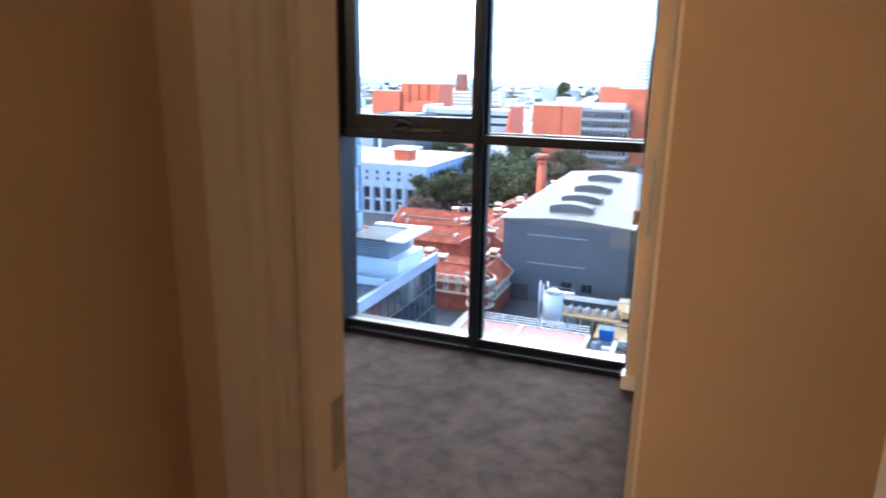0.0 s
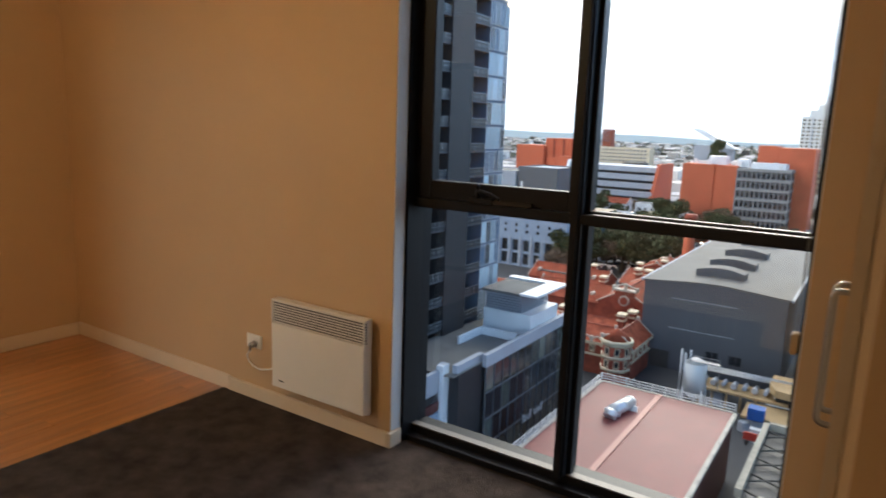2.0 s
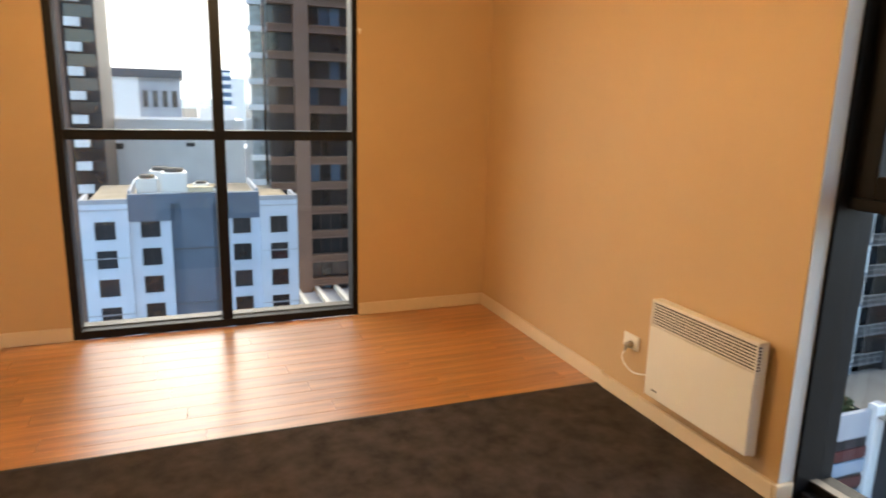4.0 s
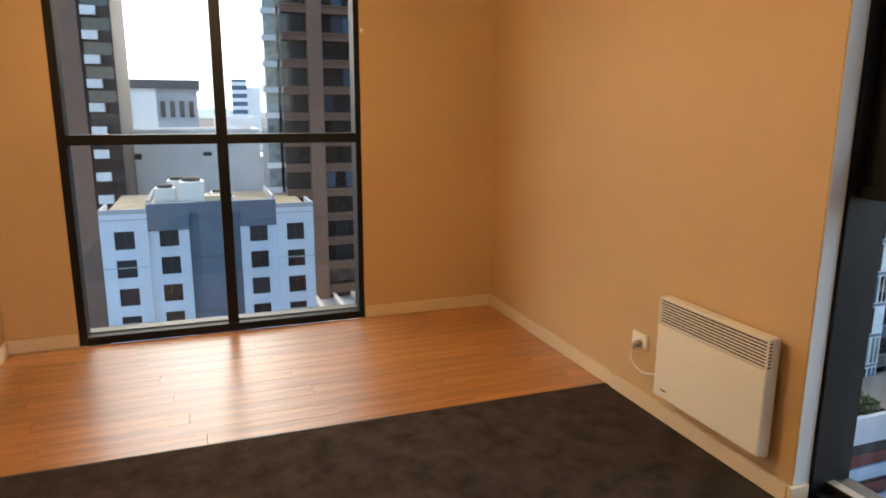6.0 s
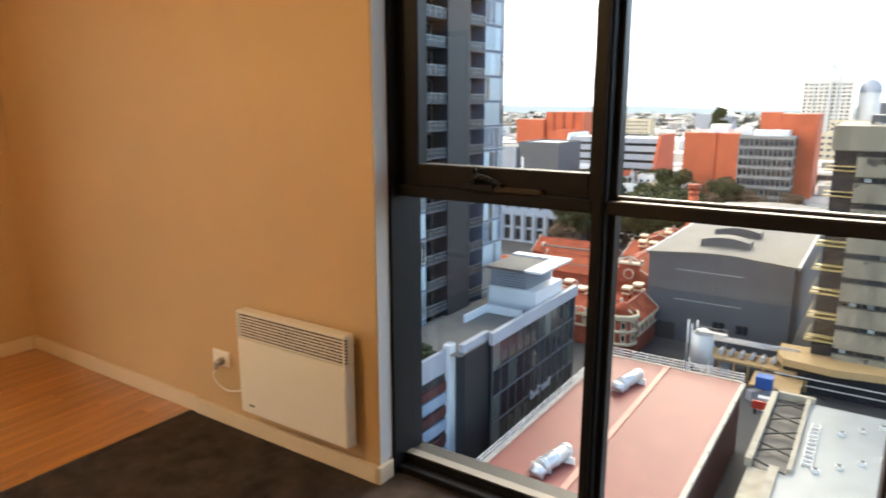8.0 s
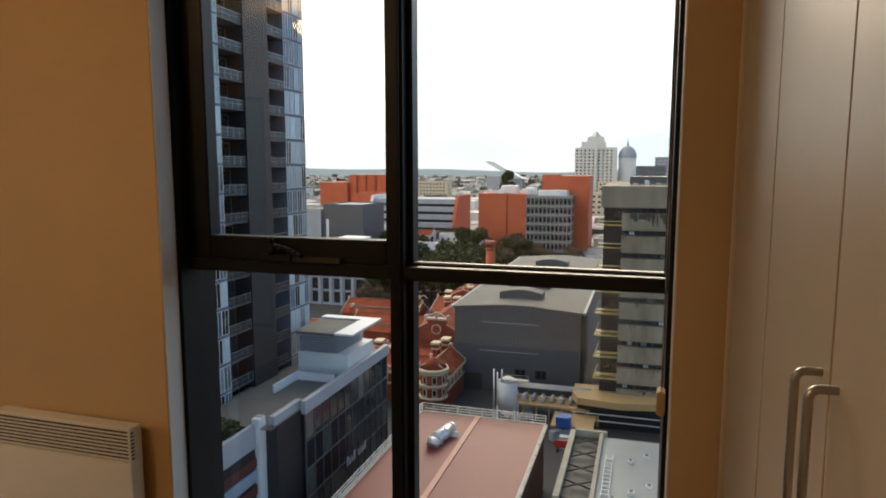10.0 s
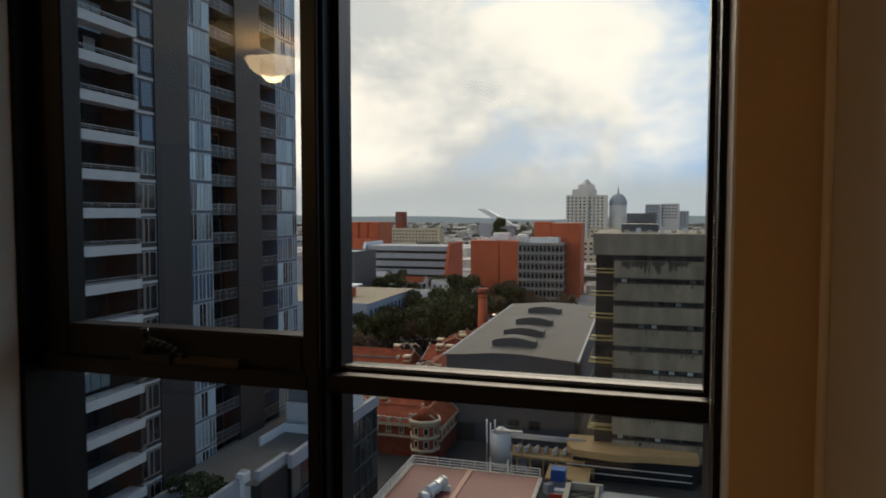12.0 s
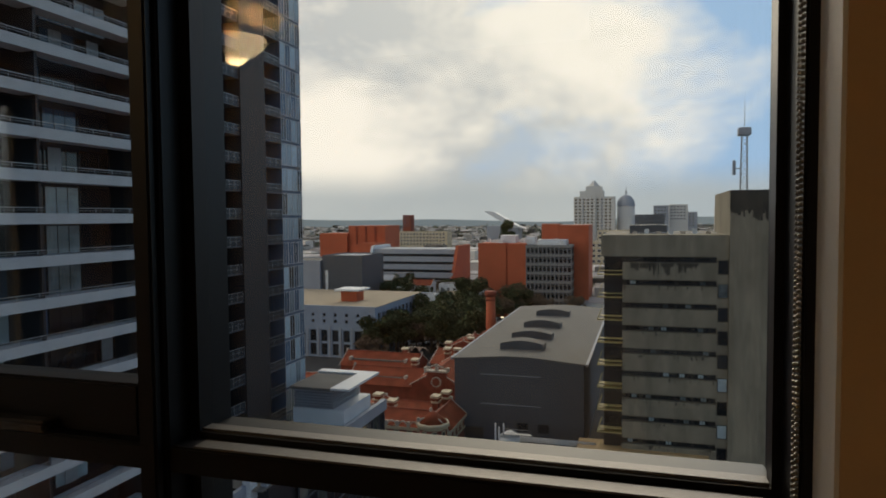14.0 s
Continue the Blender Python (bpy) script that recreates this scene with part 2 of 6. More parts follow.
SUBURB = mat("mixed_suburb_walls", (0.42, 0.39, 0.35), 0.85, 0.22, 0.05, 1.0, 0.0, island=1.6)
SUBROOF = mat("mixed_suburb_roofs", (0.34, 0.31, 0.30), 0.75, 0.22, 0.05, 1.0, 0.0, island=1.6)
BLUEBIN = mat("blue_container_paint", (0.02, 0.12, 0.42), 0.5, 0.1, 2.0)
REDPAINT = mat("red_paint", (0.55, 0.05, 0.03), 0.5, 0.1, 2.0)
DULLBEAM = mat("weathered_roof_beam", (0.36, 0.32, 0.25), 0.8, 0.2, 1.0, 6.0, 0.2)
SUBTRIM = mat("worn_pale_trim", (0.52, 0.46, 0.38), 0.8, 0.25, 1.5, 8.0, 0.2)
LAMPGLOW = glow_mat("lit_shop_lamp", (1.0, 0.75, 0.5), 2.5)

# ---- mesh helpers ----


def add_box(bm, x0, y0, z0, x1, y1, z1, mi=0):
    v = [bm.verts.new(p) for p in ((x0, y0, z0), (x1, y0, z0), (x1, y1, z0), (x0, y1, z0), (x0, y0, z1), (x1, y0, z1), (x1, y1, z1), (x0, y1, z1))]
    for f in ((3, 2, 1, 0), (4, 5, 6, 7), (0, 1, 5, 4), (1, 2, 6, 5), (2, 3, 7, 6), (3, 0, 4, 7)):
        bm.faces.new([v[i] for i in f]).material_index = mi


def add_poly(bm, pts, z0, z1, mi=0):
    """An upright prism over a counter-clockwise outline."""
    a = [bm.verts.new((x, y, z0)) for x, y in pts]
    b = [bm.verts.new((x, y, z1)) for x, y in pts]
    n = len(pts)
    bm.faces.new(list(reversed(a))).material_index = mi
    bm.faces.new(b).material_index = mi
    for i in range(n):
        bm.faces.new((a[i], a[(i + 1) % n], b[(i + 1) % n], b[i])).material_index = mi


def add_tube(bm, p, q, r0, r1=None, seg=10, mi=0):
    r1 = r0 if r1 is None else r1
    p, q = Vector(p), Vector(q)
    m = (q - p).to_track_quat("Z", "Y").to_matrix()
    rings = []
    for c, r in ((p, r0), (q, r1)):
        rings.append([bm.verts.new(c + m @ Vector((r * math.cos(2 * math.pi * i / seg), r * math.sin(2 * math.pi * i / seg), 0))) for i in range(seg)])
    for i in range(seg):
        f = bm.faces.new((rings[0][i], rings[0][(i + 1) % seg], rings[1][(i + 1) % seg], rings[1][i]))
        f.material_index, f.smooth = mi, seg > 6
    bm.faces.new(list(reversed(rings[0]))).material_index = mi
    bm.faces.new(rings[1]).material_index = mi


def mesh_of(name, bm, mats, bevel=0.0):
    if bevel:
        bmesh.ops.bevel(bm, geom=bm.edges[:], offset=bevel, segments=2, affect="EDGES", clamp_overlap=True)
    me = bpy.data.meshes.new(name)
    bm.to_mesh(me)
    bm.free()
    for m in (mats if isinstance(mats, (list, tuple)) else (mats,)):
        me.materials.append(m)
    return me


def part(name, bm, material, parent=None, label="", bevel=0.0):
    ob = new(name, mesh_of(name, bm, material, bevel))
    ob.parent = parent
    if label:
        ob["label"] = label
    return ob


def boxes(name, rows, material, parent=None, label="", bevel=0.0):
    bm = bmesh.new()
    for r in rows:
        add_box(bm, *r)
    return part(name, bm, material, parent, label, bevel)


def holder(name, label, category, at=(0, 0, 0), group="", rz=0.0):
    e = new(name)
    e.empty_display_size = 0.1
    e.matrix_basis = pose(*at, 0, 0, rz)
    return tagged(e, label, category, group)


def structure(ob, label="", category=""):
    return tagged(ob, label, category, kind="structure")

# ---- the room's shell ----
H = 2.55
XE, XW = 2.688, 4.302          # the wall's edges beside the big window
XR, YC = 4.450, -1.43          # cupboard face and its near corner
structure(boxes("wall_north", [(-0.25, 0, -0.1, XE, 0.078, H), (-0.25, 0.078, -0.1, 2.66, 0.27, H)], WALL), "plain cream painted wall with an electric heater", "wall")
structure(boxes("wall_west", [(-0.25, -0.945, -0.1, 0, 0, H), (-0.25, -3.2, -0.1, 0, -2.70, H), (-0.25, -2.70, 2.34, 0, -0.945, H)], WALL), "cream wall around a floor-length window", "wall")
structure(boxes("wall_south", [(0, -3.2, -0.1, 0.28, -3.08, H), (0.28, -3.2, 2.1, 0.98, -3.08, H), (0.98, -3.2, -0.1, 3.87, -3.08, H)], WALL), "cream wall with a dark-framed opening", "wall")
structure(boxes("wall_window_head", [(XE, 0, 2.34, XW, 0.27, H)], REVEAL), "white window head above the glazing", "wall")
structure(boxes("wall_window_reveal", [(XE, 0.003, 0.0, XE + 0.004, 0.078, 2.34)], REVEAL), "white painted window reveal", "wall")
structure(boxes("wall_north_east", [(XW, 0, -0.1, 5.17, 0.078, H), (4.33, 0.078, -0.1, 5.17, 0.27, H)], WALL), "narrow cream wall beside the window", "wall")
structure(boxes("wall_window_reveal_east", [(XW - 0.004, 0.003, 0.0, XW, 0.078, 2.34)], REVEAL), "white painted window reveal", "wall")
structure(boxes("wall_east", [(XR, -1.40, 2.3, 5.17, 0.0, H), (XR + 0.012, YC, -0.1, 5.17, 0.0, 2.3), (XR + 0.012, YC, 2.3, 5.17, -1.40, H)], WALL), "cream wall block with a built-in cupboard", "wall")
structure(boxes("wall_hall_east", [(5.05, -4.3, -0.1, 5.17, YC, H)], WALL), "cream hallway wall behind the open door", "wall")
structure(boxes("wall_hall_west", [(3.87, -4.3, -0.1, 3.99, -2.39, H), (3.99, -2.49, -0.1, 4.113, -2.39, H)], WALL), "cream hallway wall beside the doorway", "wall")
structure(boxes("wall_door_head", [(4.10, -2.49, 2.07, 5.05, -2.39, H), (5.03, -2.49, -0.1, 5.05, -2.39, 2.07)], WALL), "cream wall over the doorway", "wall")
structure(boxes("wall_hall_south", [(3.87, -4.42, -0.1, 5.17, -4.3, H)], WALL), "plain cream end wall of the hallway", "wall")
structure(boxes("wall_alcove", [(0.16, -4.3, -0.1, 0.28, -3.2, H), (0.28, -4.42, -0.1, 1.9, -4.3, H), (1.9, -4.3, -0.1, 2.02, -3.2, H)], WALL), "plain cream walls of the next room", "wall")
structure(boxes("ceiling", [(-0.25, -4.42, H, 5.17, 0.42, H + 0.2)], CEIL), "flat white painted ceiling", "ceiling")

BORDER = 1.538


def carpet():
    bm = bmesh.new()
    add_box(bm, BORDER + 0.006, -3.08, -0.1, 3.87, 0.0, 0.006)
    add_box(bm, 3.87, -2.39, -0.1, XR + 0.0, 0.0, 0.006)
    add_box(bm, 2.66, 0.0, -0.1, 4.33, 0.16, 0.006)
    structure(boxes("floor_carpet_alcove", [(XR, -2.39, -0.1, 5.05, YC, 0.006)], CARPET), "dark grey-brown carpet behind the door", "carpet")
    structure(boxes("floor_carpet_hall", [(3.99, -4.3, -0.1, 5.05, -2.39, 0.006)], CARPET), "dark grey-brown carpet of the hall", "carpet")
    structure(part("floor_carpet", bm, CARPET), "dark grey-brown cut pile carpet, mottled", "carpet")


carpet()
structure(boxes("floor_base", [(0, -4.3, -0.1, BORDER, 0, -0.014)], DARK), "subfloor under the timber boards", "floor")
structure(boxes("trim_floor_strip", [(BORDER - 0.012, -3.08, -0.014, BORDER + 0.006, -0.016, 0.009)], DARK, bevel=0.003), "thin dark strip between boards and carpet", "trim")


def baseboards():
    h, d = 0.086, 0.016
    low = 0.078
    rows = [("north", (0, -d, 0, BORDER + 0.03, 0, h)), ("north_carpet", (BORDER + 0.03, -d - 0.005, 0, XE, 0, low)), ("north_return", (XE, -d - 0.005, 0, XE + 0.018, 0.07, low)),
            ("north_east", (XW - 0.018, -d - 0.005, 0, XR - 0.002, 0, low)), ("north_east_return", (XW - 0.018, 0, 0, XW, 0.07, low)),
            ("west", (0, -0.94, 0, d, -d, h)), ("west_far", (0, -3.08, 0, d, -2.705, h)),
            ("south", (d, -3.08, 0, 0.27, -3.08 + d, h)), ("south_far", (0.99, -3.08, 0, 3.87, -3.08 + d, h)),
            ("east_end", (XR + 0.006, YC - d, 0, 5.05, YC, h)),
            ("hall", (3.99, -4.3, 0, 3.99 + d, -2.505, h)), ("nib", (3.87 - d, -3.06, 0, 3.87, -2.39, h)),
            ("alcove", (0.28, -4.3, 0, 1.9, -4.3 + d, h))]
    for name, r in rows:
        structure(boxes("baseboard_" + name, [r], TRIM, bevel=0.004), "low cream-painted baseboard", "baseboard")


baseboards()


def door_frame():
    """Rebated lining and moulded architrave round the doorway."""
    for side, x0, x1 in (("left", 4.113, 4.143), ("right", 5.0, 5.03)):
        structure(boxes("trim_door_jamb_" + side, [(x0, -2.502, 0, x1, -2.380, 2.04)], TRIM, bevel=0.003), "cream gloss door lining", "door frame")
    structure(boxes("trim_door_stop", [(4.143, -2.480, 0, 4.156, -2.435, 2.04)], TRIM, bevel=0.003), "cream gloss door stop", "door frame")
    structure(boxes("trim_door_head", [(4.113, -2.502, 2.04, 5.03, -2.380, 2.07)], TRIM, bevel=0.003), "cream gloss door head", "door frame")
    for y0, y1, tag in ((-2.508, -2.490, "hall"), (-2.390, -2.372, "room")):
        for x0, x1, s in ((4.053, 4.128, "left"), (5.012, 5.049, "right")):
            structure(boxes("trim_architrave_%s_%s" % (tag, s), [(x0, y0, 0, x1, y1, 2.12), (x0 + 0.016, y0 - 0.006 if tag == "hall" else y0, 0, x1 - 0.02, y1 if tag == "hall" else y1 + 0.006, 2.10)], TRIM, bevel=0.003), "moulded cream architrave", "door frame")
    structure(boxes("trim_strike_plate", [(4.143, -2.430, 0.965, 4.1455, -2.390, 1.06), (4.1445, -2.422, 0.99, 4.1465, -2.398, 1.035)], STEEL), "small steel strike plate", "door hardware")


door_frame()


def room_door():
    d = holder("door_1", "white painted flush door standing open on a chrome lever", "door", (5.022, -2.40, 0), rz=4.2)
    d["kind"] = "structure"
    boxes("leaf", [(-0.035, 0.0, 0.012, 0.0, 0.775, 2.03)], DOOR, d, bevel=0.002)
    bm = bmesh.new()
    add_tube(bm, (-0.0355, 0.715, 1.05), (-0.044, 0.715, 1.05), 0.027, 0.025, 20)
    rose = part("rose", bm, STEEL, d, "round brushed steel rose")
    bm = bmesh.new()
    add_tube(bm, (-0.044, 0.715, 1.05), (-0.078, 0.715, 1.05), 0.009, 0.009, 12)
    add_tube(bm, (-0.078, 0.722, 1.05), (-0.078, 0.66, 1.048), 0.0095, 0.009, 12)
    add_tube(bm, (-0.078, 0.66, 1.048), (-0.070, 0.60, 1.042), 0.009, 0.007, 12)
    part("lever", bm, STEEL, d, "curved steel lever handle")
    boxes("latch_plate", [(-0.028, 0.775, 1.0, -0.008, 0.7765, 1.10)], STEEL, d)


room_door()


def cupboard():
    c = holder("built_in_cupboard", "cream double-door built-in cupboard with steel bar handles", "cupboard", (XR, -0.945, 0))
    boxes("carcass", [(0.0, -0.455, 0.0, 0.018, 0.92, 2.3)], TRIM, c)
    boxes("end_panel", [(-0.018, 0.435, 0.0, -0.001, 0.92, 2.3)], DOOR, c, bevel=0.002)
    boxes("scribe_strip", [(-0.026, 0.892, 0.08, -0.018, 0.922, 2.3)], TRIM, c, bevel=0.002)
    for name, y0, y1, hy in (("door", -0.45, -0.002, -0.036), ("door", 0.002, 0.43, 0.036)):
        dr = boxes(name, [(-0.018, y0, 0.09, -0.001, y1, 2.27)], DOOR, c, bevel=0.002)
        z0, z1, r = 0.985, 1.226, 0.0055
        cv = bpy.data.curves.new("handle", "CURVE")
        cv.dimensions, cv.bevel_depth, cv.bevel_resolution, cv.use_fill_caps = "3D", r, 4, True
        sp = cv.splines.new("POLY")
        path = [(-0.018, z1)] + [(-0.036 - 0.012 * math.sin(a), z1 - 0.012 + 0.012 * math.cos(a)) for a in (0, 0.4, 0.8, 1.2, 1.57)]
        path += [(x, z0 + z1 - z) for x, z in reversed(path)]
        sp.points.add(len(path) - 1)
        for p, (x, z) in zip(sp.points, path):
            p.co = (x, hy, z, 1)
        cv.materials.append(STEEL)
        hd = new("handle", cv)
        hd.parent, hd["label"] = dr, "bent steel bar handle"


cupboard()


def window_north():
    w = holder("window_1", "tall black aluminium window with an awning sash over the city", "window", (0, 0, 0))
    w["kind"] = "structure"
    y0, y1 = 0.079, 0.27
    T0, T1 = 1.128, 1.166
    ML, MR = 3.455, 3.500
    boxes("window_frame", [(2.661, y0, 0.0, 2.704, y1, 2.34), (4.286, y0, 0.0, 4.329, y1, 2.34),
                                (2.704, 0.12, 2.28, 4.286, y1, 2.34), (2.704, 0.15, 0.0, 4.286, y1, 0.064), (2.704, 0.10, 0.0, 4.286, 0.15, 0.034),
                                (2.704, 0.12, T0, ML, y1, T1), (MR, 0.12, T0, 4.286, y1, T1)], FRAME, w, bevel=0.003)
    boxes("mullion", [(ML, 0.12, 0.064, MR, y1, 2.28), (ML + 0.008, 0.104, 0.064, MR - 0.008, 0.12, 2.28)], FRAME, w, bevel=0.003)
    # glazing beads that step in to each pane
    boxes("glazing_bead", [(MR, 0.165, T1, 4.286, 0.195, T1 + 0.008), (4.276, 0.165, T1 + 0.008, 4.286, 0.195, 2.28), (MR, 0.165, T1 + 0.008, MR + 0.018, 0.195, 2.28),
                           (2.704, 0.165, T0 - 0.010, ML, 0.195, T0), (MR, 0.165, T0 - 0.010, 4.286, 0.195, T0), (MR, 0.165, 0.064, MR + 0.018, 0.195, T0 - 0.010)], FRAME, w)
    sash = boxes("awning_sash", [(2.704, 0.135, T1, 2.788, 0.195, 2.28), (3.437, 0.135, T1, ML, 0.195, 2.28),
                                 (2.788, 0.135, T1 + 0.002, 3.437, 0.195, 1.246), (2.788, 0.135, 2.22, 3.437, 0.195, 2.28)], FRAME, w, bevel=0.004)
    win = bmesh.new()
    add_box(win, 3.005, 0.098, T1 + 0.004, 3.115, 0.134, T1 + 0.024)
    add_tube(win, (3.04, 0.112, T1 + 0.02), (3.04, 0.112, T1 + 0.062), 0.012, 0.009, 12)
    add_tube(win, (3.04, 0.112, T1 + 0.058), (3.04, 0.106, T1 + 0.085), 0.007, 0.009, 10)
    for k in range(6):
        a, b = k / 6, (k + 1) / 6
        add_tube(win, (3.05 + 0.10 * a, 0.108, T1 + 0.052 - 0.030 * a * a), (3.05 + 0.10 * b, 0.108, T1 + 0.052 - 0.030 * b * b), 0.010 - 0.004 * a, 0.010 - 0.004 * b, 10)
    part("winder", win, FRAME, sash, "black chain winder with folding handle")
    boxes("winder_cover", [(3.115, 0.102, T1 + 0.004, 3.295, 0.134, T1 + 0.022)], CHARCOAL_PLASTIC, sash, "dark satin winder cover", bevel=0.005)
    for a, b, c, d, yy in ((2.785, 1.242, 3.440, 2.225, 0.165), (MR, T1, 4.288, 2.28, 0.196), (2.702, 0.06, ML + 0.002, T0, 0.196), (MR - 0.002, 0.06, 4.288, T0, 0.196)):
        g = boxes("pane", [(a, yy, b, c, yy + 0.006, d)], GLASS, w)
        g.visible_shadow = False
    boxes("window_sill", [(2.704, 0.152, 0.064, ML - 0.002, 0.192, 0.070), (MR + 0.002, 0.152, 0.064, 4.286, 0.192, 0.070)], SILL, w, "pale metal sill strip")
    boxes("transom_cap", [(MR + 0.016, 0.172, T1 + 0.008, 4.275, 0.194, T1 + 0.012), (MR + 0.04, 0.122, T1, 4.28, 0.150, T1 + 0.003)], SILL, w, "thin grey metal strips along the transom")


window_north()


def window_west():
    w = holder("window_2", "black framed four-pane window reaching the floor", "window", (0, 0, 0))
    w["kind"] = "structure"
    ya, yb = -2.70, -0.945
    boxes("window_frame", [(-0.14, ya, 0, -0.006, ya + 0.045, 2.34), (-0.14, yb - 0.036, 0, -0.006, yb, 2.34),
                           (-0.14, ya + 0.045, 0, -0.006, yb - 0.036, 0.05), (-0.14, ya + 0.045, 2.29, -0.006, yb - 0.036, 2.34),
                           (-0.14, ya + 0.045, 1.200, -0.012, -1.841, 1.258), (-0.14, -1.777, 1.200, -0.012, yb - 0.036, 1.258)], FRAME, w, bevel=0.003)
    boxes("mullion", [(-0.14, -1.841, 0.05, -0.008, -1.777, 2.29)], FRAME, w, bevel=0.003)
    for a, b in ((ya + 0.04, -1.839), (-1.779, yb - 0.032)):
        for c, d in ((0.045, 1.202), (1.256, 2.292)):
            g = boxes("pane", [(-0.075, a, c, -0.069, b, d)], GLASS, w)
            g.visible_shadow = False
    boxes("window_sill", [(-0.17, ya + 0.04, 0.03, -0.08, yb - 0.03, 0.058)], SILL, w, "pale metal outer sill")
    bm = bmesh.new()
    add_tube(bm, (0.004, yb + 0.012, 1.90), (0.02, yb + 0.012, 1.90), 0.011, 0.009, 10)
    add_tube(bm, (0.02, yb + 0.012, 1.90), (0.02, yb + 0.012, 1.875), 0.004, 0.004, 8)
    tagged(part("blind_cord_hook", bm, PLASTIC), "small cream cord hook screwed beside the window", "hook")


window_west()


def opening_frame():
    w = holder("door_2", "dark metal sliding door frame with floor track", "door frame", (0, 0, 0))
    w["kind"] = "structure"
    boxes("jamb", [(0.28, -3.19, 0, 0.315, -3.09, 2.1)], FRAME, w, bevel=0.002)
    boxes("jamb", [(0.945, -3.19, 0, 0.98, -3.09, 2.1)], FRAME, w, bevel=0.002)
    boxes("head", [(0.315, -3.19, 2.06, 0.945, -3.09, 2.1)], FRAME, w, bevel=0.002)
    boxes("track", [(0.315, -3.19, -0.014, 0.945, -3.09, 0.012)], FRAME, w, bevel=0.002)


opening_frame()


def heater():
    h = holder("panel_heater", "white wall-mounted electric panel heater with louvred top", "heater", (1.994, 0, 0.157))
    W, T, y0, y1 = 0.606, 0.455, -0.085, -0.028
    body = bmesh.new()
    add_box(body, 0, y0, 0, W, y1, T - 0.120)
    G = 0.120
    boxes("grille_box", [(0, y0 + 0.014, T - G, W, y1, T - 0.012)], ENAMEL, h, bevel=0.002)
    boxes("top_cap", [(0, y0, T - 0.012, W, y1, T)], ENAMEL, h, bevel=0.003)
    for u in (0.0, W - 0.010):
        boxes("end_cheek", [(u, y0, T - G, u + 0.010, y0 + 0.014, T - 0.012)], ENAMEL, h, bevel=0.002)
    part("body", body, ENAMEL, h, bevel=0.003)
    # dark sheet puts the shade between the louvres into colour
    boxes("grille_shade", [(0.010, y0 + 0.0125, T - G, W - 0.010, y0 + 0.0142, T - 0.012)], DARK, h, "shaded gap behind the louvres")
    slat = boxes("slat", [(0.010, y0 + 0.0005, 0, W - 0.010, y0 + 0.003, 0.0058)], ENAMEL, h)
    slat.location.z = T - G + 0.006
    for i in range(1, 8):
        o = slat.copy()
        scene.collection.objects.link(o)
        o.location.z = T - G + 0.006 + i * 0.0128
    # side slots drawn as dark slips, their shade in the colour
    vent = [(W, y0 + 0.004, T - 0.110 + i * 0.0128, W + 0.001, y0 + 0.018, T - 0.104 + i * 0.0128) for i in range(8)]
    boxes("side_vent", vent, DARK, h)
    for u in (0.06, W - 0.10):
        boxes("bracket", [(u, y1, 0.05, u + 0.04, -0.001, T - 0.03)], DARK, h)
    boxes("badge", [(0.05, y0 - 0.001, 0.035, 0.085, y0, 0.042)], DARK, h)
    boxes("control_box", [(W - 0.05, y1 - 0.02, -0.012, W - 0.005, y1 + 0.005, 0.02)], ENAMEL, h, bevel=0.003)


heater()


def outlet():
    o = holder("power_outlet", "cream wall socket with a plugged-in heater cable", "socket", (1.775, -0.001, 0.325))
    boxes("plate", [(-0.058, -0.010, -0.037, 0.058, 0, 0.037)], PLASTIC, o, bevel=0.004)
    for u in (-0.035, 0.018):
        boxes("switch", [(u, -0.014, 0.012, u + 0.013, -0.010, 0.026)], PLASTIC, o, bevel=0.002)
    bm = bmesh.new()
    add_tube(bm, (0.008, -0.010, -0.012), (0.008, -0.042, -0.014), 0.019, 0.015, 14)
    add_tube(bm, (0.008, -0.042, -0.014), (0.02, -0.055, -0.035), 0.008, 0.006, 10)
    part("plug", bm, STEEL, o, "grey moulded plug")
    cv = bpy.data.curves.new("cable", "CURVE")
    cv.dimensions, cv.bevel_depth, cv.bevel_resolution = "3D", 0.0038, 3
    sp = cv.splines.new("BEZIER")
    pts = [(0.02, -0.05, -0.03), (-0.005, -0.05, -0.075), (0.045, -0.035, -0.13), (0.115, -0.03, -0.125), (0.20, -0.035, -0.09)]
    sp.bezier_points.add(len(pts) - 1)
    for b, p in zip(sp.bezier_points, pts):
        b.co, b.handle_left_type, b.handle_right_type = p, "AUTO", "AUTO"
    cv.materials.append(PLASTIC)
    c = new("cable", cv)
    c.parent = o


outlet()


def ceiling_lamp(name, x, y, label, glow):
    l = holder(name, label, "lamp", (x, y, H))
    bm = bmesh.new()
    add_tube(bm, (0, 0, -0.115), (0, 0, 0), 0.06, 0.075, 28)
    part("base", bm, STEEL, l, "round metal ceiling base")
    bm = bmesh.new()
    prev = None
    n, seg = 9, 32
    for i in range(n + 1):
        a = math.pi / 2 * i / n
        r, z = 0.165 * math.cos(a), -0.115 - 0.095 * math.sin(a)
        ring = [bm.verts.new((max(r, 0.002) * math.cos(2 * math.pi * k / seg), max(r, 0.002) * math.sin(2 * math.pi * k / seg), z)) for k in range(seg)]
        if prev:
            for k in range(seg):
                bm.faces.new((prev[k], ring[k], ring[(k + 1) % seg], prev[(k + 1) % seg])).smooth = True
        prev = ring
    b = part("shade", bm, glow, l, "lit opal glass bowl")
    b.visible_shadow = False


ceiling_lamp("ceiling_lamp", LAMP[0], LAMP[1], "lit opal glass bowl lamp on the ceiling", BOWL)
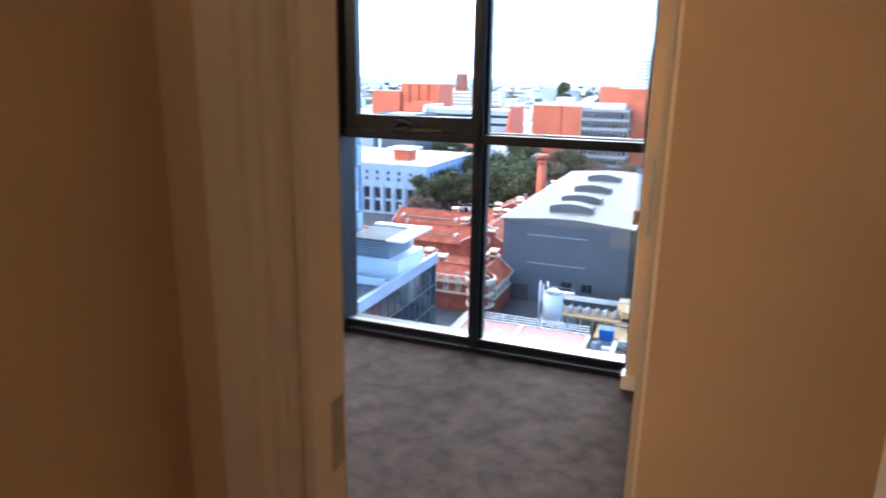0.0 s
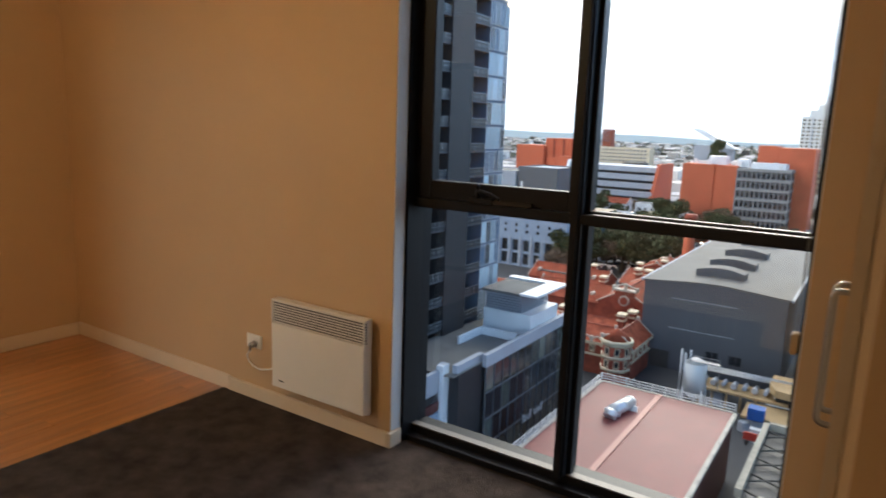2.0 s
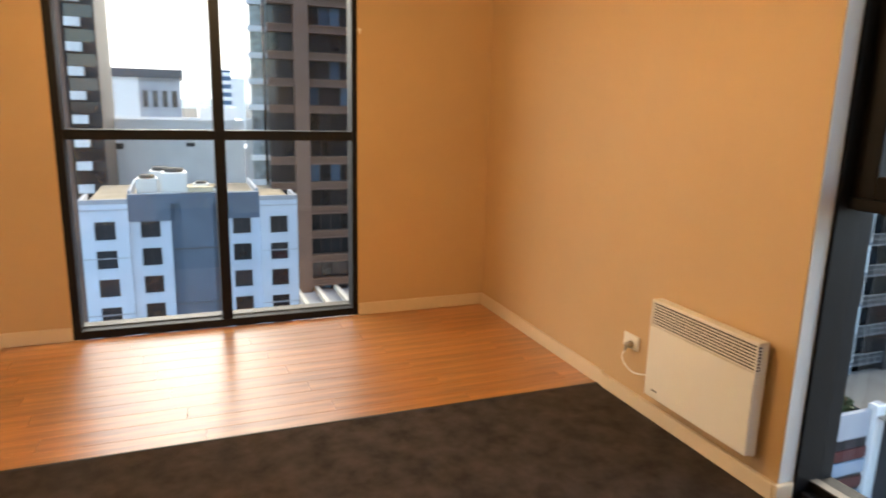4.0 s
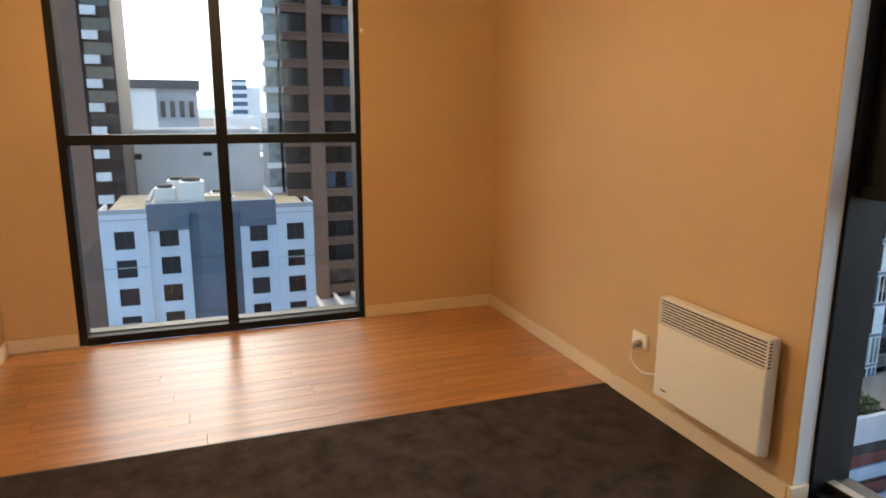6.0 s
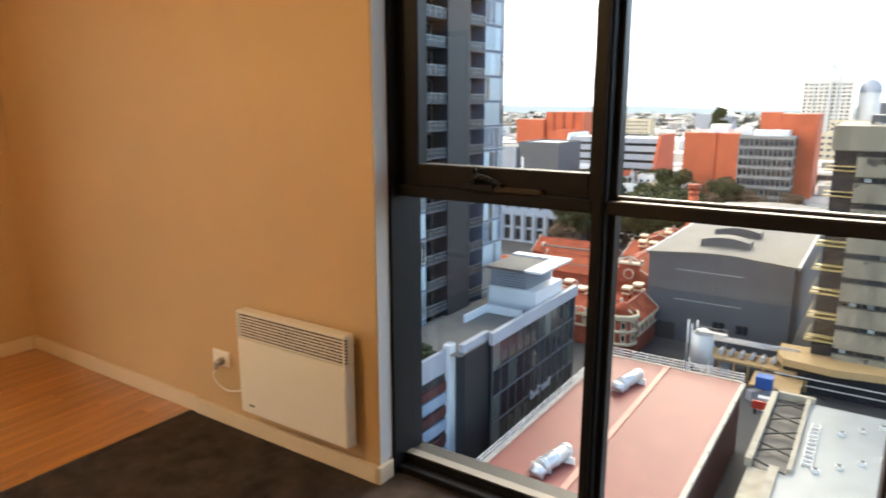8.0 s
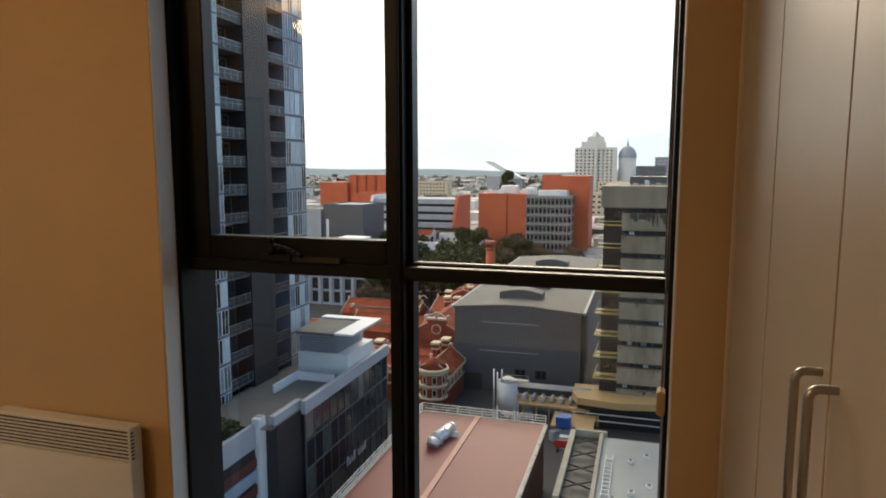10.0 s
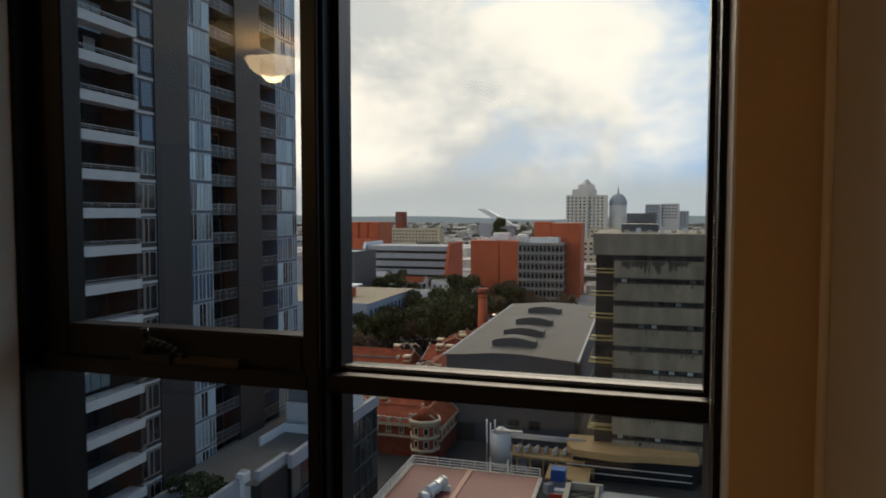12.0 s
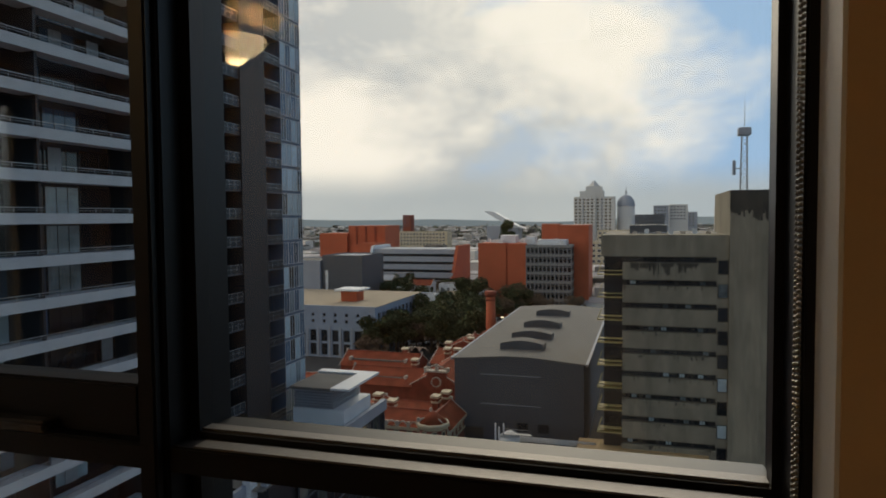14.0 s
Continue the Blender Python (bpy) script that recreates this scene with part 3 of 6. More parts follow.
# unseen lamp, added only to lift the dark hallway
ceiling_lamp("ceiling_lamp", 4.55, -3.8, "unseen opal bowl lamp added as dim fill for the hallway", BOWL_FILL)


def roller_blind():
    b = holder("roller_blind", "rolled-up dark roller blind with a steel bead chain", "blind", (0, 0, 0))
    bm = bmesh.new()
    add_tube(bm, (2.72, 0.05, 2.30), (4.27, 0.05, 2.30), 0.03, 0.032, 20)
    part("roll", bm, BLIND, b)
    bm = bmesh.new()
    add_tube(bm, (4.27, 0.05, 2.30), (4.296, 0.05, 2.30), 0.036, 0.036, 20)
    part("clutch", bm, DARK, b)
    bead = bmesh.new()
    bmesh.ops.create_icosphere(bead, subdivisions=1, radius=0.0028)
    me = bpy.data.meshes.new("bead")
    bead.to_mesh(me)
    bead.free()
    verts = np.array([v.co for v in me.vertices])
    faces = np.array([list(p.vertices) for p in me.polygons])
    for dx, dy in ((0.0, -0.012), (0.003, 0.016)):
        allv, allf = [], []
        for i in range(250):
            allv.append(verts + np.array((4.277 + dx, 0.060 + dy, 0.86 + i * 0.0058)))
            allf.append(faces + len(verts) * (len(allv) - 1))
        ch = bpy.data.meshes.new("bead_chain")
        ch.from_pydata(np.concatenate(allv).tolist(), [], np.concatenate(allf).tolist())
        ch.materials.append(CHAIN)
        c = new("bead_chain", ch)
        c.parent, c["kind"] = b, "stuff"
    boxes("chain_weight", [(4.266, 0.035, 0.80, 4.288, 0.085, 0.87)], TANFASCIA, b, "small timber-coloured chain holder", bevel=0.004)


roller_blind()


def floor_boards():
    """Laminate boards laid along the west window, each a piece with eased edges."""
    floor = holder("floor_boards", "honey-toned timber laminate boards with fine dark grain", "floor", (0, 0, 0))
    floor["kind"] = "structure"
    w, ln = 0.1280, 1.26
    bm = bmesh.new()
    add_box(bm, 0.0006, 0.0006, -0.012, w - 0.0006, ln - 0.0006, 0.0)
    bmesh.ops.bevel(bm, geom=[e for e in bm.edges if all(v.co.z > -0.001 for v in e.verts)], offset=0.0012, segments=1, affect="EDGES")
    full = mesh_of("board", bm, WOOD)
    rnd = random.Random(4)
    for i in range(12):
        off = -((i * 0.47) % 1.0) * ln
        y = -4.3 + off
        while y < 0:
            a, b = max(y, -4.3), min(y + ln, 0)
            if b - a > 0.02:
                if b - a > ln - 1e-6:
                    me = full
                else:
                    bm = bmesh.new()
                    add_box(bm, 0.0006, 0.0006, -0.012, w - 0.0006, b - a - 0.0006, 0.0)
                    me = mesh_of("board", bm, WOOD)
                o = new("board", me)
                o.parent = floor
                o.location = (i * w, a, 0.0005)
            y += ln

# ---- the city outside ----


def ground():
    bm = bmesh.new()
    n = 40
    vs = [[bm.verts.new((-4500 + 9000 * i / n, -4500 + 9000 * j / n, GROUND)) for i in range(n + 1)] for j in range(n + 1)]
    for j in range(n):
        for i in range(n):
            bm.faces.new((vs[j][i], vs[j][i + 1], vs[j + 1][i + 1], vs[j + 1][i]))
    structure(part("ground", bm, ASPHALT), "dark asphalt ground of the city", "ground")


ground()


def win_mesh(w, h, d=0.12, bars=(), frame=None, pane=None, t=0.06):
    """A window set in a facade that faces -y: frame proud of a recessed pane."""
    bm = bmesh.new()
    add_box(bm, 0, -d, 0, t, 0.02, h)
    add_box(bm, w - t, -d, 0, w, 0.02, h)
    add_box(bm, t, -d, 0, w - t, 0.02, t)
    add_box(bm, t, -d, h - t, w - t, 0.02, h)
    for b in bars:
        add_box(bm, w * b - t / 2, -d * 0.8, t, w * b + t / 2, 0.02, h - t)
    add_box(bm, t, -0.02, t, w - t, 0.02, h - t, 1)
    return mesh_of("window", bm, (frame or WHITEMETAL, pane or WINGLASS))


FACE = {"S": lambda x0, y0, x1, y1: (x0, y0, 0), "E": lambda x0, y0, x1, y1: (x1, y0, 90), "W": lambda x0, y0, x1, y1: (x0, y1, -90)}


def put_windows(parent, rect, face, us, zs, mesh, name="window"):
    """Windows on one face: us along the face from its left end as seen from outside, zs the sills."""
    x0, y0, x1, y1 = rect
    ax, ay, rz = FACE[face](x0, y0, x1, y1)
    base = pose(ax, ay, 0, 0, 0, rz)
    for z in zs:
        for u in us:
            o = new(name, mesh)
            o.parent = parent
            o.matrix_basis = base @ pose(u, 0, z)


def block(name, label, rect, z1, wall, roof=None, z0=GROUND, parapet=0.5, group="", category="building"):
    x0, y0, x1, y1 = rect
    b = holder(name, label, category, (0, 0, 0), group)
    boxes("wall", [(x0, y0, z0, x1, y1, z1 - parapet)], wall, b)
    if parapet:
        t = 0.35
        boxes("parapet", [(x0, y0, z1 - parapet, x1, y0 + t, z1), (x0, y1 - t, z1 - parapet, x1, y1, z1),
                          (x0, y0 + t, z1 - parapet, x0 + t, y1 - t, z1), (x1 - t, y0 + t, z1 - parapet, x1, y1 - t, z1)], wall, b)
        boxes("roof", [(x0 + t, y0 + t, z1 - parapet, x1 - t, y1 - t, z1 - parapet + 0.06)], roof or STONE, b)
    return b


def facade(parent, width, z0, z1, cols, rows, wall, pane, depth=0.3, dx=0.0, dy=0.0, name="window"):
    """A wall facing -y, pierced by a grid of openings with panes set back in them."""
    bm = bmesh.new()
    zs = [z0] + [z for r in rows for z in r] + [z1]
    for a, b in zip(zs[0::2], zs[1::2]):
        if b - a > 0.01:
            add_box(bm, dx, dy, a, dx + width, dy + depth, b)
    us = [0.0] + [u for c in cols for u in c] + [width]
    for r in rows:
        for a, b in zip(us[0::2], us[1::2]):
            if b - a > 0.01:
                add_box(bm, dx + a, dy, r[0], dx + b, dy + depth, r[1])
    part("wall", bm, wall, parent)
    cache = {}
    for r in rows:
        for c in cols:
            key = (round(c[1] - c[0], 3), round(r[1] - r[0], 3))
            if key not in cache:
                cache[key] = win_mesh(key[0], key[1], 0.06, (0.5,), CHARCOAL, pane, 0.05)
            o = new(name, cache[key])
            o.parent = parent
            o.location = (dx + c[0], dy + depth * 0.75, r[0])


def balcony_mesh(w, d, slab=0.72, rail=0.95):
    bm = bmesh.new()
    add_box(bm, 0, -d, -0.25, w, 0.1, -0.25 + slab)
    return mesh_of("balcony", bm, (BALC,))


def rail_mesh(w, d, z0, z1, gap=1.6, r=0.03):
    bm = bmesh.new()
    add_box(bm, 0, -d, z1 - 0.05, w, -d + 0.05, z1)
    add_box(bm, 0, -d, (z0 + z1) / 2 - 0.012, w, -d + 0.03, (z0 + z1) / 2 + 0.012)
    n = max(2, int(w / gap))
    for i in range(n + 1):
        u = min(w - 0.05, w * i / n)
        add_box(bm, u, -d, z0, u + 0.04, -d + 0.04, z1)
    return mesh_of("railing", bm, (RAIL,))


def apartment_tower():
    """One tall slab of flats: white balconies, blue bay windows, dark fins and pale glass strips."""
    t = holder("apartment_tower", "tall dark apartment tower with pale balcony bands and glass strips", "building", (-35.05, 15, 0), rz=90)
    top, step, first = 58.0, 2.82, 1.55 - 13 * 2.82
    floors = [first + i * step for i in range(-1, 33) if GROUND < first + i * step < top - 3]
    boxes("core", [(0, 1.9, GROUND, 55.2, 22, top)], CHARCOAL, t)
    segs = [(31.0, 35.4, CHARCOAL, "fin"), (42.8, 47.3, CHARCOAL, "fin")]
    for a, b, m, nm in segs:
        boxes(nm, [(a, -0.25, GROUND, b, 1.9, top)], m, t)
    # flats with long balconies
    slab, rail = balcony_mesh(27.8, 1.3), rail_mesh(27.8, 1.3, 0.47, 0.86)
    panes = [win_mesh(3.0, 2.35, 0.05, (0.33, 0.66), CHARCOAL, m, 0.05) for m in (WINGLASS, WINGLASS, PALEGLASS, WINGLASS, WINGLASS, BLUEGLASS)]
    cur = [win_mesh(1.1, 2.3, 0.02, (), CURTAIN, CURTAIN, 0.02)]
    rnd = random.Random(3)
    party = bmesh.new()
    for u in (9.2, 18.5, 27.6):
        add_box(party, u - 0.1, -1.1, GROUND, u + 0.1, 1.9, top)
    part("party_wall", party, CHARCOAL, t)
    for z in floors:
        for nm, me in (("balcony", slab), ("railing", rail)):
            o = new(nm, me)
            o.parent, o.location = t, (0, 0, z)
        for k in range(9):
            o = new("window", rnd.choice(panes))
            o.parent, o.location = t, (0.05 + k * 3.06, 1.85, z + 0.12)
            if rnd.random() < 0.15:
                o = new("curtain", cur[0])
                o.parent, o.location = t, (0.3 + k * 3.06 + rnd.random() * 1.4, 1.74, z + 0.14)
    # blue bay windows beside the balconies
    bay = win_mesh(1.45, 2.1, 0.08, (), SLATE, BLUEGLASS, 0.07)
    bay_dark = win_mesh(1.45, 2.1, 0.08, (0.4,), RAIL, WINGLASS, 0.07)
    boxes("bay_wall", [(27.8, -0.1, GROUND, 31.0, 1.9, top)], CHARCOAL, t)
    for i, z in enumerate(floors):
        for k in range(2):
            o = new("window", bay if z > 6 else bay_dark)
            o.parent, o.location = t, (27.9 + k * 1.55, -0.1, z + 0.45)
    boxes("spandrel", [(27.7, -0.16, z - 0.15, 31.0, 0.0, z + 0.08) for z in floors[::1]], BALC, t)
    # pale glass strips and the balconies between the fins
    strip = [win_mesh(1.1, 2.5, 0.06, (0.5,), BALC, m, 0.06) for m in (PALEGLASS, PALEGLASS, BLUEGLASS, PALEGLASS, WINGLASS)]
    for a, n in ((35.4, 3), (50.8, 4)):
        boxes("strip_wall", [(a, -0.05, GROUND, a + 1.13 * n, 1.9, top)], SLATE, t)
        for z in floors:
            for k in range(n):
                o = new("window", rnd.choice(strip))
                o.parent, o.location = t, (a + 0.01 + k * 1.13, -0.05, z + 0.4)
    for a, b in ((38.8, 42.8), (47.3, 50.8)):
        sl = bmesh.new()
        add_box(sl, 0, -0.1, -0.04, b - a, 1.9, 0.10)
        slm = mesh_of("balcony", sl, (SHED,))
        rl = rail_mesh(b - a, 0.08, 0.12, 1.05, 0.9)
        gl = win_mesh(b - a - 0.2, 2.3, 0.05, (0.3, 0.6), RAIL, WINGLASS, 0.05)
        pn = bmesh.new()
        add_box(pn, 0.05, -0.06, 0.15, b - a - 0.05, -0.04, 0.98)
        pnm = mesh_of("balustrade", pn, (SMOKED,))
        for z in floors:
            for nm, me, y in (("balcony", slm, 0), ("railing", rl, 0), ("window", gl, 1.8), ("balustrade", pnm, 0)):
                o = new(nm, me)
                o.parent, o.location = t, (a + (0.1 if nm == "window" else 0), y, z + (0.14 if nm == "window" else 0))


apartment_tower()


def podium():
    """The lower glass-fronted building at the foot of the tower."""
    p = holder("glass_podium", "low glass-fronted building with white parapets and a roof terrace", "building", (0, 0, 0))
    boxes("wall", [(-35.4, 30, GROUND, -28.6, 49, -22.6), (-35.4, 49, GROUND, -27.0, 75.2, -21.9)], CHARCOAL, p)
    boxes("roof", [(-35.4, 48, -21.9, -27.0, 75, -21.8)], SHEDROOF, p)
    boxes("parapet", [(-28.9, 48.4, -22.6, -28.2, 49.0, -20.9), (-27.75, 49.0, -22.2, -27.2, 54.0, -21.0), (-26.85, 53.2, -22.2, -26.35, 75, -20.9),
                      (-35.4, 30.0, -23.2, -28.6, 30.3, -21.6), (-28.9, 30.3, -23.6, -28.5, 48.4, -21.4)], STONE, p)
    boxes("column", [(-28.9, 47.9, GROUND, -28.1, 49.0, -20.95)], WHITE, p, bevel=0.05)
    boxes("band", [(-28.62, 30, z, -28.45, 47.9, z + 0.9) for z in (-34, -31, -28, -25.4)], MAROON, p)
    boxes("band", [(-28.62, 30, z, -28.42, 47.9, z + 1.1) for z in (-35.5, -32.5, -29.5, -26.7)], BLUEGREY, p)
    lou = [(-27.6, 49.1, z, -27.25, 53.4, z + 0.16) for z in np.arange(-36.6, -22.4, 0.34)]
    boxes("louvre", lou, SLATE, p)
    # curtain wall with its frame
    n, m = 12, 5
    frame = []
    for i in range(n + 1):
        y = 53.6 + 21.2 * i / n
        frame.append((-26.72, y - 0.035, GROUND, -26.54, y + 0.035, -22.2))
    for j in range(m + 1):
        z = GROUND + 0.1 + (14.7) * j / m
        frame.append((-26.70, 53.6, z - 0.06, -26.52, 74.8, z + 0.06))
    boxes("mullion", frame, SHED, p)
    pane = bmesh.new()
    add_box(pane, -0.03, 0.08, 0.1, 0.03, 21.2 / n - 0.08, 14.7 / m - 0.1)
    ms = [mesh_of("pane", pane.copy() if k else pane, (mm,)) for k, mm in enumerate((WINGLASS,))]
    rnd = random.Random(8)
    alt = ms[0].copy()
    alt.materials.clear()
    alt.materials.append(GREENGLASS)
    for j in range(m):
        for i in range(n):
            o = new("pane", alt if rnd.random() < 0.25 else ms[0])
            o.parent, o.location = p, (-26.64, 53.6 + 21.2 * i / n, GROUND + 0.1 + 14.7 * j / m)
    # end wall seen past the lane
    boxes("roof_wing_wall", [(-32.0, 56.6, -21.8, -31.8, 61.6, -20.9), (-31.8, 61.4, -21.8, -27.4, 61.6, -20.9)], WHITE, p)
    boxes("plant_room", [(-33.2, 64.2, -21.8, -27.0, 71.5, -19.4)], WHITE, p)
    boxes("plant_core", [(-32.8, 64.6, -19.4, -28.6, 71.0, -17.3)], SHED, p)
    lv = [(-33.0, 64.0, z, -28.2, 71.3, z + 0.12) for z in np.arange(-19.3, -17.4, 0.3)]
    boxes("plant_louvre", lv, STONE, p)
    boxes("plant_roof", [(-33.4, 63.9, -17.3, -28.0, 71.8, -17.0)], SHEDROOF, p)
    boxes("plant_roof_edge", [(-28.2, 63.4, -17.05, -26.0, 71.9, -16.8), (-33.4, 70.6, -17.0, -28.2, 71.9, -16.8)], WHITE, p, "white roof edge strip")
    # illegible sign letters on the glass
    rows = []
    y = 62.4
    for k, h in enumerate((1.5, 0.9, 0.8, 1.5, 0.0, 0.9, 0.9, 0.8, 1.4)):
        if h:
            rows.append((-26.46, y, -31.6, -26.40, y + 0.28, -31.6 + 0.7 * h))
        y += 0.6
    boxes("sign_letter", rows, WHITE, p, "plain white sign strokes")


podium()


def scatter_leaves(name, blobs, count, size, material, seed=1, parent=None):
    """Many small leaf faces spread through a set of uneven blobs (centre, radii)."""
    rs = np.random.RandomState(seed)
    verts = []
    w = np.array([b[3] * b[4] * b[5] for b in blobs]) ** 0.67
    pick = rs.choice(len(blobs), count, p=w / w.sum())
    B = np.array(blobs)[pick]
    d = rs.normal(size=(count, 3))
    d /= np.linalg.norm(d, axis=1)[:, None]
    r = rs.uniform(0.55, 1.05, (count, 1))
    c = B[:, :3] + d * r * B[:, 3:]
    a = rs.normal(size=(count, 3))
    a /= np.linalg.norm(a, axis=1)[:, None]
    b = np.cross(a, rs.normal(size=(count, 3)))
    b /= np.linalg.norm(b, axis=1)[:, None]
    s = size * rs.uniform(0.6, 1.4, (count, 1))
    v = np.stack([c - a * s, c + b * s * 0.55, c + a * s, c - b * s * 0.55], 1).reshape(-1, 3)
    f = np.arange(count * 4).reshape(-1, 4)
    me = bpy.data.meshes.new(name)
    me.from_pydata(v.tolist(), [], f.tolist())
    me.materials.append(material)
    if parent is False:
        return me
    ob = new(name, me)
    ob.parent = parent
    return ob


def tree_kind(seed, material, leaves=1500, size=0.05):
    """Trunk and crown meshes of a tree one unit tall."""
    rnd = random.Random(seed)
    bm = bmesh.new()
    add_tube(bm, (0, 0, 0), (0.01, 0, 0.34), 0.028, 0.02, 8)
    blobs = []
    for i in range(9):
        a = i * 2.4 + rnd.random()
        r = 0.10 + 0.20 * rnd.random()
        z = 0.45 + 0.42 * rnd.random()
        p = (r * math.cos(a), r * math.sin(a), z)
        add_tube(bm, (0.01, 0, 0.30 + 0.08 * rnd.random()), p, 0.013, 0.004, 6)
        q = 0.10 + 0.07 * rnd.random()
        blobs.append((*p, q * 1.2, q * 1.2, q))
    return mesh_of("trunk", bm, BARK), scatter_leaves("crown", blobs, leaves, size, material, seed, False)


TREES = [tree_kind(11, LEAF, 2600, 0.034), tree_kind(12, LEAF, 2600, 0.034), tree_kind(13, LEAF, 2600, 0.034), tree_kind(14, LEAFBROWN, 1500, 0.026)]


def tree(x, y, h, kind=0, wide=1.0, z=GROUND):
    label = ("bare brown winter street tree", "dark green leafy street tree")[kind < 3]
    t = holder("tree", label, "tree", (x, y, z), "street trees", rz=(x * 37 + y * 11) % 360)
    t.scale = (h * wide, h * wide, h)
    for nm, me in zip(("trunk", "crown"), TREES[kind]):
        o = new(nm, me)
        o.parent = t


def red_roof_hall():
    h = holder("red_roof_hall", "long low hall with a red metal roof and white railings", "building", (0, 0, 0))
    x0, x1, y0, y1, z = -21.4, -6.2, 14.0, 74.0, -29.0
    boxes("wall", [(x0, y0, GROUND, x1, y1, z)], MAROON, h)
    bm = bmesh.new()
    n = 76
    w = (x1 - x0) / n
    for i in range(n):
        if i % 2 == 0:
            add_box(bm, x0 + i * w, y0, z, x0 + (i + 1) * w, y1, z + 0.12)
        else:
            add_box(bm, x0 + i * w, y0, z, x0 + (i + 1) * w, y1, z + 0.105)
    part("roof", bm, REDROOF, h)
    boxes("ridge_cap", [(-14.6, y0, z + 0.1, -14.0, y1, z + 0.24)], mat("pale_roof_seam", (0.46, 0.20, 0.15), 0.6, 0.1), h)
    boxes("gutter", [(x0 - 0.35, y0, z - 0.1, x0, y1, z + 0.2), (x1, y0, z - 0.1, x1 + 0.42, y1, z + 0.2), (x0, y1, z - 0.1, x1, y1 + 0.3, z + 0.2)], SUBTRIM, h)
    rails = []
    for k in range(3):
        zz = z + 0.5 + k * 0.32
        rails += [(x0 - 0.2, y0, zz, x0 - 0.13, y1, zz + 0.07), (x0 - 0.2, y1 + 0.1, zz, x1 + 0.2, y1 + 0.17, zz + 0.07)]
    boxes("rail", rails, WHITEMETAL, h)
    post = bmesh.new()
    add_box(post, 0, 0, 0, 0.07, 0.07, 1.2)
    pm = mesh_of("post", post, (WHITEMETAL,))
    for i in range(11):
        o = new("post", pm)
        o.parent, o.location = h, (x0 - 0.2 + (x1 - x0 + 0.3) * i / 10, y1 + 0.1, z)
    for i in range(24):
        o = new("post", pm)
        o.parent, o.location = h, (x0 - 0.2, y0 + (y1 - y0) * i / 23, z)
    brk = bmesh.new()
    add_box(brk, 0, 0, 0, 0.3, 0.08, 0.16)
    bmk = mesh_of("bracket", brk, (SUBTRIM,))
    for i in range(20):
        o = new("bracket", bmk)
        o.parent, o.location = h, (x1 + 0.2, y0 + 3 * i, z + 0.12)
    for y in (46.2, 66.2):
        d = holder("roof_duct", "silver exhaust duct lying on the red roof", "duct", (-16.5, y, z + 0.16), "roof ducts")
        bm = bmesh.new()
        add_tube(bm, (-0.3, -1.8, 0.72), (0.5, 2.1, 0.72), 0.66, 0.66, 18)
        add_tube(bm, (-0.3, -1.8, 0.72), (-0.42, -2.4, 0.2), 0.68, 0.7, 18)
        part("tube", bm, GALV, d)
        bm = bmesh.new()
        for s in (-0.35, 0.25, 0.85):
            c = Vector((-0.3 + 0.8 * (s + 0.5) / 1.35 * 0.9, -1.8 + 3.9 * (s + 0.5) / 1.35 * 0.9, 0.72))
            e = Vector((0.8, 3.9, 0)).normalized() * 0.05
            add_tube(bm, c - e, c + e, 0.73, 0.73, 18)
        part("flange", bm, WHITEMETAL, d)
        boxes("cradle", [(-1.4, -1.2, -0.02, 0.4, -1.05, 0.6), (-0.4, 1.2, -0.02, 1.5, 1.35, 0.6)], WHITEMETAL, d)


red_roof_hall()


